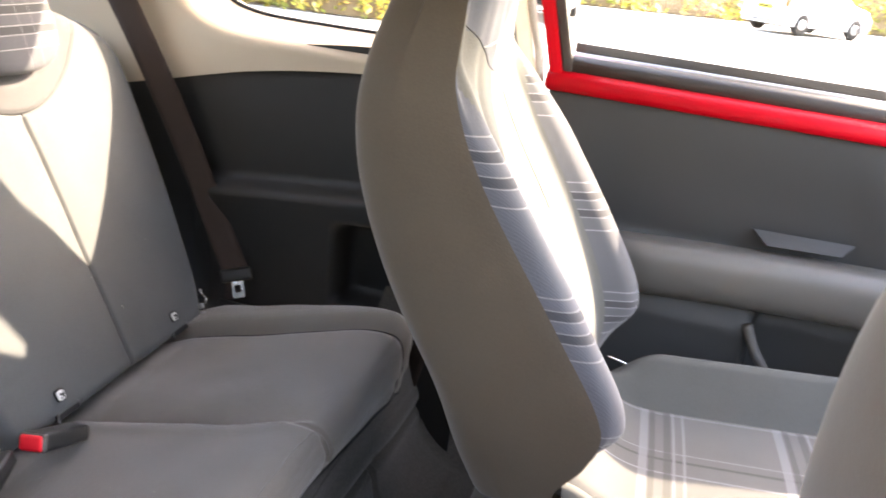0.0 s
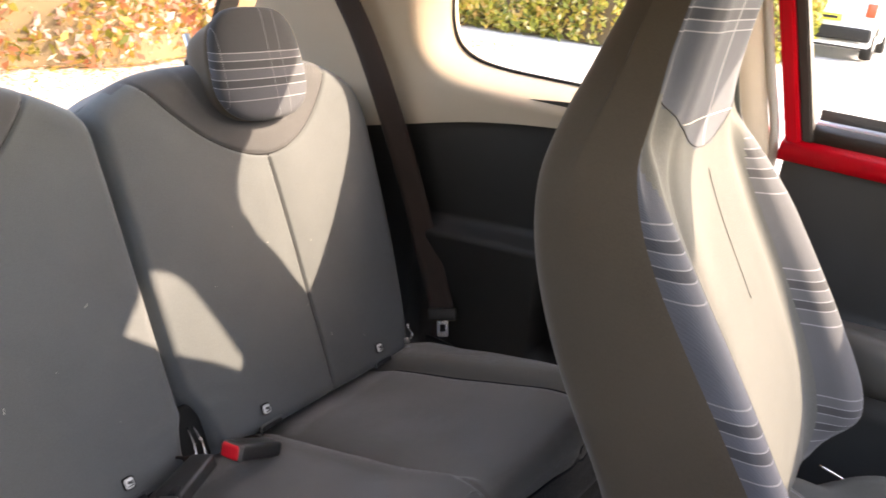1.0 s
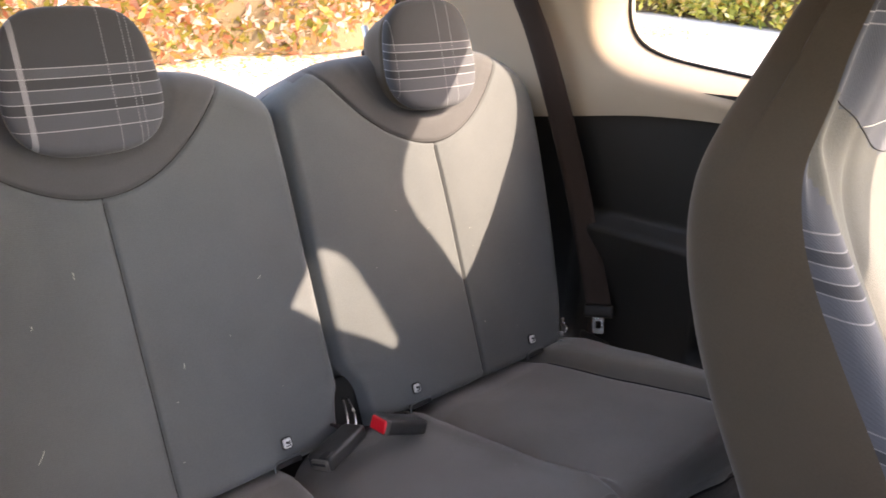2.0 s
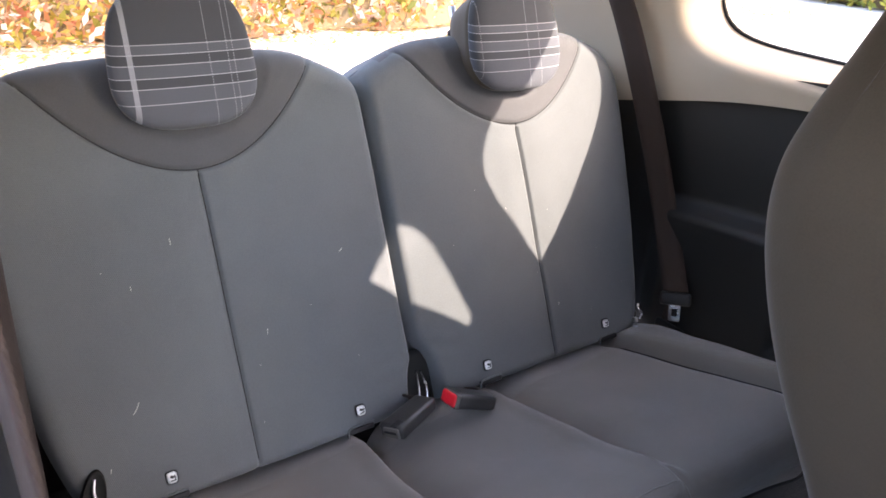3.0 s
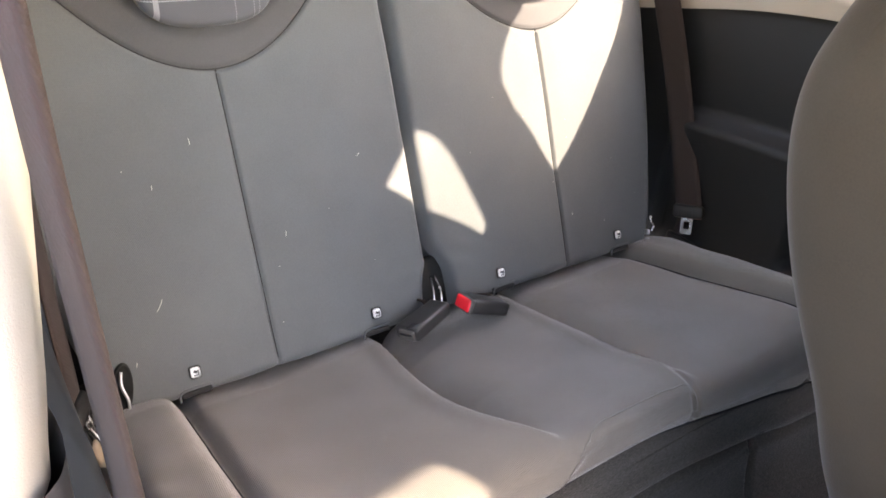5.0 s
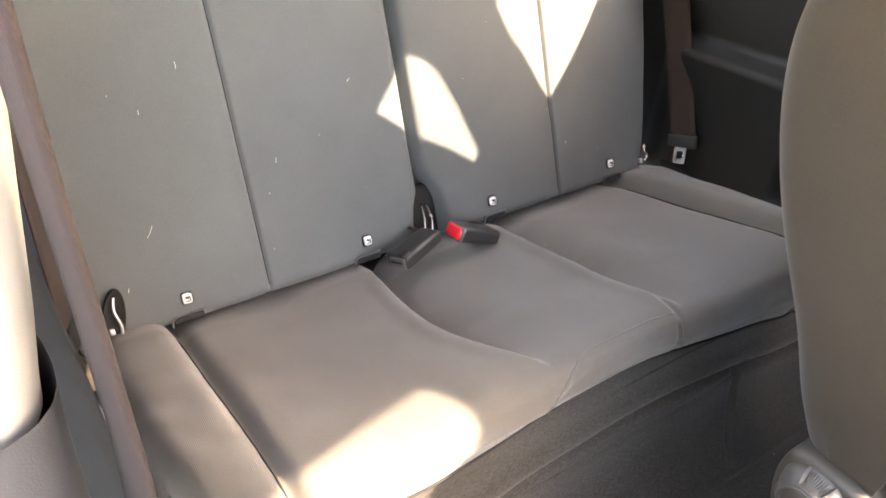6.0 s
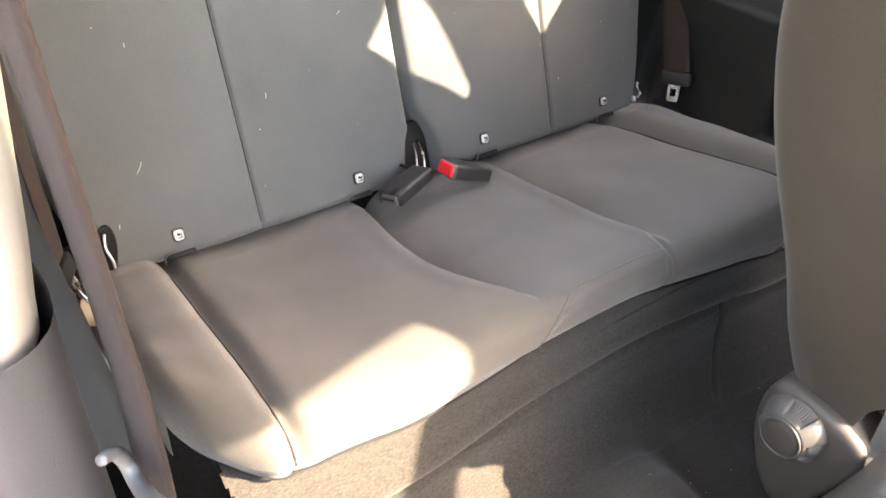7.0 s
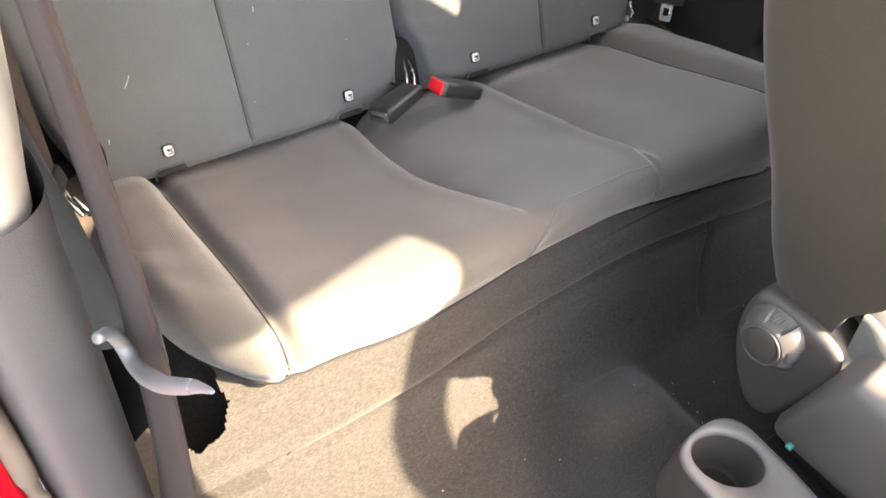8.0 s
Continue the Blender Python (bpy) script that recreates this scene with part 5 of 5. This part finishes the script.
def recliner_bm(s, inner, slide):
    """A rounded shield-shaped cover that tapers towards the cushion."""
    out = spline([(0.597, 0.520, 0), (0.603, 0.535, 0), (0.626, 0.5475, 0), (0.658, 0.5505, 0), (0.696, 0.546, 0), (0.722, 0.535, 0), (0.731, 0.518, 0), (0.727, 0.485, 0), (0.716, 0.441, 0), (0.704, 0.400, 0),
                  (0.692, 0.376, 0), (0.672, 0.368, 0), (0.652, 0.378, 0), (0.629, 0.405, 0), (0.606, 0.450, 0), (0.596, 0.490, 0), (0.597, 0.520, 0)], 5)[:-1]
    c = Vector((0.662, 0.468, 0))
    bm = bmesh.new()
    rings = []
    for f, y in ((1.0, -0.05), (1.0, 0.0), (0.99, 0.007), (0.96, 0.012), (0.91, 0.0145), (0.84, 0.0155), (0.5, 0.0165)):
        rings.append([bm.verts.new((c.x + (p.x - c.x) * f + slide, inner - s * y, c.y + (p.y - c.y) * f)) for p in out])
    n = len(out)
    for a, b in zip(rings, rings[1:]):
        for k in range(n):
            bm.faces.new((a[k], a[(k + 1) % n], b[(k + 1) % n], b[k]))
    bm.faces.new(rings[0][::-1])
    bm.faces.new(rings[-1])
    bmesh.ops.recalc_face_normals(bm, faces=bm.faces[:])
    return bm


front_seat("front_seat", 1, "high-backed grey front seat with checked bolsters")
front_seat("front_seat", -1, "high-backed grey front seat tipped forward", slide=0.27, lean=25)


# ---- belts and buckles ----
def rear_belt(s, label):
    ob = thing("seat_belt", (0.04, s * 0.56, 0.5), label, "seat belt", "rear seat belts")
    pts = [(-0.36, s * 0.480, 1.30), (-0.255, s * 0.533, 1.12), (-0.195, s * 0.560, 1.0), (-0.10, s * 0.575, 0.80), (-0.01, s * 0.566, 0.62), (0.028, s * 0.556, 0.555)]
    if s < 0:
        pts = [(-0.40, -0.480, 1.28), (-0.20, -0.530, 0.965), (-0.10, -0.544, 0.811), (-0.05, -0.549, 0.734), (-0.012, -0.552, 0.668), (0.015, -0.553, 0.600), (0.028, -0.554, 0.556)]
    sd = [(0.9, 0.2 * s, 0.35)] * 2 + [(0.85, 0.3 * s, 0.3)] + [(0.85, 0.35 * s, 0.3)] * (len(pts) - 3)
    part("webbing", strap_bm(pts, sd), WEB, ob)
    part("webbing", strap_bm([(0.028, s * 0.560, 0.556), (0.02, s * 0.585, 0.52), (0.01, s * 0.59, 0.46)], [(0.85, 0.35 * s, 0.3)] * 3), WEB, ob)
    D = Vector((0.35, -0.25 * s, -1)).normalized()
    A = Vector((0.85, 0.35 * s, 0.3))
    A = (A - D * A.dot(D)).normalized()
    N = D.cross(A)
    turn = Matrix((A, D, N)).transposed().to_4x4()
    at = Vector((0.032, s * 0.551, 0.55))
    part("tongue_grip", box_bm((-0.03, -0.012, -0.007), (0.03, 0.014, 0.007), 0.006, 3, turn, at), BLACK, ob, "black tongue grip")
    bm = bmesh.new()
    o = [(-0.0115, 0.012), (0.0115, 0.012), (0.0115, 0.042), (0.009, 0.045), (-0.009, 0.045), (-0.0115, 0.042)]
    i = [(-0.0055, 0.021), (0.0055, 0.021), (0.0055, 0.034), (0.004, 0.035), (-0.004, 0.035), (-0.0055, 0.034)]
    rings = [[bm.verts.new(at + turn.to_3x3() @ Vector((x, y, h))) for x, y in q] for q, h in ((o, -0.0015), (o, 0.0015), (i, 0.0015), (i, -0.0015))]
    for k in range(4):
        a, b = rings[k], rings[(k + 1) % 4]
        for j in range(6):
            bm.faces.new((a[j], a[(j + 1) % 6], b[(j + 1) % 6], b[j]))
    part("tongue", bm, CHROME, ob, "bright steel tongue", smooth=False)
    # anchor bolt and bracket by the bench
    part("anchor_bracket", box_bm((-0.02, s * 0.578 - 0.006, 0.425), (0.05, s * 0.578 + 0.006, 0.475), 0.005, 2), BLACK, ob)
    part("anchor_bolt", lathe_bm([(0.013, 0.0), (0.013, 0.006), (0.010, 0.009), (0.006, 0.009)], Matrix.Translation((0.02, s * 0.571, 0.45)) @ pose(0, 0, 0, 90 * s, 0, 0), 12), STEEL, ob, "steel anchor bolt")
    if s < 0:
        # bent anchor plate, spare tongue and wire loop between the belt and the bench
        N2 = Vector((0.75, -0.08, 0.66)).normalized()
        A2 = Vector((0.57, 0.82, 0.0))
        A2 = (A2 - N2 * A2.dot(N2)).normalized()
        T2 = Matrix((A2, N2.cross(A2), N2)).transposed().to_4x4()
        at2 = Vector((0.075, -0.541, 0.512))
        part("anchor_plate", box_bm((-0.012, -0.018, -0.0015), (0.013, 0.014, 0.0015), 0.001, 1, T2, at2), BEIGE, ob, "pale bent anchor plate")
        T3 = T2 @ pose(0, 0, 0, 0, 0, -42)
        at3 = Vector((0.068, -0.538, 0.534))
        for off in (-0.0045, 0.0035):
            part("tongue_bar", box_bm((-0.013, off - 0.0022, 0.002), (0.011, off + 0.0022, 0.0045), 0.0008, 1, T3, at3), CHROME, ob, "bright steel bar")
        part("wiring_socket", box_bm((0.002, -0.009, 0.0), (0.014, 0.008, 0.006), 0.0015, 2, T2, at2 + T2.to_3x3() @ Vector((0.003, 0.019, 0.0))), BLACK, ob)
        ring = [at2 + T2.to_3x3() @ Vector((-0.022 + 0.007 * math.cos(k * 0.5236) + 0.004 * math.sin(k * 0.5236), -0.012 + 0.017 * math.sin(k * 0.5236), 0.0)) for k in range(11)]
        part("wire_loop", tube_bm(ring, 0.0015, 8, 3), STEEL, ob, "bent steel wire loop")
    part("guide_strip", tube_bm([(-0.188, s * 0.568, 1.0), (-0.154, s * 0.578, 0.92)], 0.003, 8, 2), WHITE, ob, "pale belt guide strip")
    return ob


rear_belt(1, "black rear seat belt hanging with its steel tongue")
rear_belt(-1, "black rear seat belt beside the door pillar")


def buckle(at, D, A, label, button):
    """A webbing-stalk buckle: D the way it points, A its width."""
    ob = thing("belt_buckle", at, label, "belt buckle", "rear belt buckles")
    D = Vector(D).normalized()
    A = Vector(A)
    A = (A - D * A.dot(D)).normalized()
    N = A.cross(D)
    if N.z < 0:
        A, N = -A, -N
    turn = Matrix((A, D, N)).transposed().to_4x4()
    at = Vector(at)
    g = 1.0 if button else 1.12
    bm = box_bm((-0.021 * g, -0.041 * g, -0.0125), (0.021 * g, 0.041 * g, 0.0125), 0.0065, 4)
    for v in bm.verts:
        k = 1 - 0.16 * max(0, -v.co.y / 0.041) - 0.05 * max(0, v.co.y / 0.041)
        v.co.z += 0.0022 * (1 - (v.co.y / 0.05) ** 2) * (v.co.z > 0.008) * (1 - (v.co.x / 0.03) ** 2)
        v.co.x *= k
        v.co.z *= k
    bmesh.ops.transform(bm, matrix=Matrix.Translation(at) @ turn, verts=bm.verts)
    part("case", bm, CASE, ob, "black plastic case")
    if button:
        part("button_frame", box_bm((-0.0200, 0.034, -0.0118), (0.0200, 0.0425, 0.0118), 0.003, 3, turn, at), GREY, ob, "grey rim round the button")
        part("button", box_bm((-0.0180, 0.036, -0.0105), (0.0180, 0.0455, 0.0105), 0.0045, 4, turn, at), BUTTON, ob, "red release button")
    else:
        end = part("slot_end", box_bm((-0.0175, 0.040, -0.0085), (0.0120, 0.0490, 0.0085), 0.003, 3, turn, at), GREY, ob, "grey slotted end")
        part("slot", box_bm((-0.014, 0.0480, 0.000), (0.009, 0.0500, 0.0045), 0.0008, 1, turn, at), THREAD, end, "narrow black slot")
        part("thumb_notch", box_bm((-0.0165, 0.030, 0.0112), (-0.004, 0.0475, 0.0136), 0.001, 2, turn, at), THREAD, ob, "dark notch in the end of the case")
    root = at - D * 0.045 + Vector((-0.06, 0, -0.03))
    part("stalk", strap_bm([at - D * 0.03, at - D * 0.042 + Vector((-0.02, 0, -0.006)), root], [A, A, A], 0.03, 0.002), WEB, ob)
    if not button:
        foot = on_back(0.000, 0.052, -0.008)
        for d in (-0.006, 0.006):
            side = Vector((0.3, 1, 0)).normalized() * d
            part("stalk_plate", tube_bm([at - D * 0.036 + side, (at - D * 0.036).lerp(foot, 0.5) + side + Vector((0.006, 0, 0.004)), foot + side * 0.6], 0.0019, 8, 4), CHROME, ob, "bright steel stalk plate")
    return ob


buckle((0.064, 0.037, 0.524), (-0.08, -0.93, 0.36), (0.90, -0.05, 0.20), "black seat belt buckle with a bright red button", True)
buckle((0.050, -0.066, 0.522), (0.36, -0.93, -0.03), (0.86, 0.36, 0.30), "black seat belt buckle turned away on the bench", False)


def front_belt(s, label):
    ob = thing("seat_belt", (0.5, s * 0.58, 0.25), label, "seat belt", "front seat belts")
    if s < 0:
        pts = [(0.505, -0.586, 1.30), (0.515, -0.585, 1.12), (0.520, -0.581, 0.98), (0.522, -0.578, 0.88), (0.522, -0.579, 0.78), (0.515, -0.584, 0.62), (0.49, -0.600, 0.42)]
        sd = [(0.99, 0.09, 0.05), (0.99, 0.09, 0.03), (0.99, 0.115, 0), (0.98, 0.15, 0), (0.98, 0.2, 0), (0.97, 0.25, 0), (0.97, 0.22, 0)]
    else:
        # hidden by the seat; its path is set to shape the rear sun patch
        pts = [(0.408, 0.578, 1.30), (0.400, 0.576, 1.12), (0.430, 0.561, 1.055), (0.456, 0.548, 1.01), (0.453, 0.541, 0.95), (0.457, 0.540, 0.89), (0.457, 0.541, 0.83), (0.42, 0.56, 0.6), (0.38, 0.575, 0.4)]
        sd = [(0.95, -0.15, -0.2)] * 9
    part("webbing", strap_bm(pts, sd), WEB, ob)
    if s < 0:
        # thin pale tube that paints the highlight along the belt's edge
        part("edge_highlight", tube_bm([Vector(p) - Vector(d).normalized() * 0.0236 + Vector((0, 0.0008, 0)) for p, d in zip(pts[:5], sd)], 0.0003, 6, 8), LINT, ob, "pale line painted as a highlight on the belt's edge")
    else:
        # unseen second strand beside the first, added to block stray sun on the bench
        part("webbing", strap_bm([(0.440, 0.560, 1.06), (0.478, 0.546, 1.0), (0.492, 0.5405, 0.93), (0.492, 0.5395, 0.86), (0.462, 0.552, 0.7), (0.42, 0.572, 0.45)], [(0.95, -0.15, -0.2)] * 6), WEB, ob)
    x = pts[0][0]
    part("belt_ring", box_bm((x - 0.03, min(s * 0.585, s * 0.562), 1.265), (x + 0.03, max(s * 0.585, s * 0.562), 1.30), 0.008, 3), BLACK, ob, "black belt ring")
    return ob


front_belt(-1, "long dark front seat belt hanging from the door pillar")
front_belt(1, "unseen dark front seat belt behind the high-backed seat, placed to shape the sun")


def belt_guide():
    ob = thing("belt_guide", (0.55, -0.6, 0.86), "grey curved plastic belt guide on the door pillar", "belt guide")
    part("hook", tube_bm([(0.528, -0.604, 0.842), (0.521, -0.596, 0.834), (0.517, -0.591, 0.815), (0.528, -0.589, 0.808), (0.546, -0.588, 0.817), (0.570, -0.586, 0.838), (0.590, -0.5845, 0.859), (0.610, -0.580, 0.880), (0.622, -0.578, 0.894)],
                         lambda t: 0.0036 + 0.0021 * math.sin(math.pi * t), 12, 6), PALEGREY, ob)
    part("tip", tube_bm([(0.619, -0.5785, 0.8905), (0.633, -0.577, 0.906), (0.645, -0.576, 0.918)], lambda t: 0.0034 * (1 - 0.8 * t) + 0.0004, 12, 5), PALEGREY, ob, "tapered tip")
    return ob


belt_guide()


def corner_latches():
    turn = Matrix((OUT.cross(UP), UP, OUT)).transposed().to_4x4()
    for s in (-1, 1):
        at = on_back(s * 0.496, 0.026, 0.001)
        ob = thing("fold_hinge", at, "black recess with a bright steel backrest release lever", "hinge", "backrest hinges")
        bm = bmesh.new()
        n = 28
        rings = []
        for f, h in ((1.0, -0.016), (1.0, 0.000), (0.95, 0.0022), (0.90, 0.0016), (0.86, 0.0004), (0.2, 0.0)):
            rings.append([bm.verts.new(at + turn.to_3x3() @ Vector((0.0155 * f * math.cos(2 * math.pi * k / n) + s * 0.010 * (math.sin(2 * math.pi * k / n) * f), 0.040 * f * math.sin(2 * math.pi * k / n), h))) for k in range(n)])
        for p, q in zip(rings, rings[1:]):
            for k in range(n):
                bm.faces.new((p[k], p[(k + 1) % n], q[(k + 1) % n], q[k]))
        bm.faces.new(rings[0][::-1])
        bm.faces.new(rings[-1])
        if s < 0:
            part("recess", bm, RUBBER, ob)
        else:
            bm.free()
        loc = lambda x, y, z: at + turn.to_3x3() @ Vector((x, y, z))
        g = 1.0 if s < 0 else 0.45
        part("lever", tube_bm([loc(-0.006, 0.030 * g, 0.002), loc(-0.002, 0.012 * g, 0.006), loc(-0.006, -0.010 * g, 0.007), loc(-0.002, -0.034 * g, 0.004)], 0.0021 if s < 0 else 0.0023, 8, 5), STEEL if s < 0 else CHROME, ob, "steel lever")
        part("catch", box_bm((0.003, -0.020, -0.004), (0.010, -0.010, 0.005), 0.0015, 2, turn, at), STEEL, ob, "steel catch")
        part("catch", box_bm((0.006, -0.032, -0.004), (0.012, -0.026, 0.005), 0.0015, 2, turn, at), STEEL, ob, "steel catch")


corner_latches()


def hinge_cover():
    """The dark cover at the foot of the gap between the two backrests."""
    turn = Matrix((OUT.cross(UP), UP, OUT)).transposed().to_4x4()
    ob = part("hinge_cover", box_bm((-0.034, -0.03, -0.02), (0.028, 0.082, -0.004), 0.008, 3, turn, on_back(0.0, 0.0, -0.022)), RUBBER)
    tagged(ob, "black plastic hinge cover between the folding seats", "hinge cover")


hinge_cover()


# ---- console ----
def console():
    ob = thing("centre_console", (0.8, 0.02, 0.3), "grey plastic centre console with a round cup holder", "console")
    cx, cy, zt = 0.714, -0.002, 0.405

    def outer(t):
        c, d = math.cos(t), math.sin(t)
        x = -0.050 * abs(c) ** 0.72 if c < 0 else 0.30 * c
        return x, 0.058 * math.copysign(abs(d) ** 0.72, d)

    def hole(t):
        a, b, g = 0.046 * math.cos(t - 0.84), 0.0355 * math.sin(t - 0.84), 0.84
        return a * math.cos(g) - b * math.sin(g), a * math.sin(g) + b * math.cos(g)

    def ring_sheet(name, prof, mat, label=""):
        def fn(u, v):
            kind, f, z = prof[int(round(v * (len(prof) - 1)))]
            t = 2 * math.pi * u
            x, y = outer(t) if kind == "o" else hole(t)
            if kind == "m":
                (a, b), (g, h) = hole(t), outer(t)
                x, y, f = a + (g - a) * f, b + (h - b) * f, 1.0
            return (cx + x * f, cy + y * f, z - (0.02 * max(0, x - 0.06) / 0.2 if kind != "h" else 0))
        return sheet(name, fn, 96, len(prof) - 1, mat, ob, label, loop=True)
    ring_sheet("console_body", [("o", 1.12, 0.25), ("o", 1.07, zt - 0.035), ("o", 1.03, zt - 0.014), ("o", 1.012, zt - 0.007)], COVER)
    ring_sheet("cup_rim", [("o", 1.013, zt - 0.0075), ("o", 1.0, zt - 0.002), ("m", 0.85, zt), ("m", 0.45, zt + 0.001), ("m", 0.15, zt - 0.0005), ("h", 1.02, zt - 0.003), ("h", 0.99, zt - 0.007)], RIM, "paler rim of the cup holder")
    cup = [("h", 0.992, zt - 0.0065), ("h", 0.97, zt - 0.03), ("h", 0.94, zt - 0.066), ("h", 0.90, zt - 0.075), ("h", 0.72, zt - 0.077), ("h", 0.70, zt - 0.081), ("h", 0.3, zt - 0.082), ("h", 0.001, zt - 0.082)]
    ring_sheet("cup_well", cup, COVER, "deep round cup well with a stepped floor")
    return ob


console()


# ---- lint on the cloth ----
def lint():
    rng = random.Random(8)
    bm = bmesh.new()

    def strip(p, a, b, turn, length, bow, w=0.00035):
        """A short hair lying on the cloth, a little bent."""
        d = a * math.cos(turn) + b * math.sin(turn)
        e = a * -math.sin(turn) + b * math.cos(turn)
        rows = []
        for k in range(5):
            t = k / 2 - 1
            c = p + d * t * length / 2 + e * bow * (1 - t * t)
            rows.append([bm.verts.new(c + e * q * w) for q in (-1, 1)])
        for f, g in zip(rows, rows[1:]):
            bm.faces.new((f[0], f[1], g[1], g[0]))

    def on_bench(x, y):
        return Vector((x, y, float(np.interp(x, [c[0] for c in CUSHION[:9]], [c[1] for c in CUSHION[:9]])) + 0.001))
    side = Vector((0, 1, 0))
    for y, v, turn, length in ((-0.425, 0.128, 0.6, 0.017), (-0.40, 0.28, 0.1, 0.006), (-0.10, 0.27, 0.9, 0.007), (-0.235, 0.18, 0.2, 0.008), (-0.47, 0.06, 0.3, 0.006), (0.30, 0.09, 0.1, 0.005), (-0.34, 0.33, 0.0, 0.009)):
        strip(on_back(y, v, 0.009), UP, side, turn, length, length * 0.05, 0.00028)
    for _ in range(46):
        if rng.random() < 0.3:
            p, a = on_back(rng.uniform(-0.5, 0.5), rng.uniform(0.05, 0.4), 0.0085), UP
        else:
            p, a = on_bench(rng.uniform(0.05, 0.33), rng.uniform(-0.42, 0.42)), Vector((1, 0, 0.25))
        strip(p, a, side, rng.random() * 3.14, rng.choice((0.0010, 0.0012, 0.0014, 0.0016, 0.002)), 0.0001, 0.0003)
    for _ in range(55):
        x, y = rng.uniform(0.5, 0.75), rng.uniform(-0.5, 0.5)
        strip(Vector((x, y, 0.252 + (0.09 * math.exp(-(y / 0.1) ** 4) * min(1, (x - 0.44) / 0.12)))), Vector((1, 0, 0)), side, rng.random() * 3.14, rng.choice((0.0015, 0.002, 0.003, 0.005)), 0.0002, 0.0005)
    ob = part("lint", bm, LINT, None)
    tagged(ob, "pale specks of lint on the seat cloth", "lint", kind="stuff")


lint()
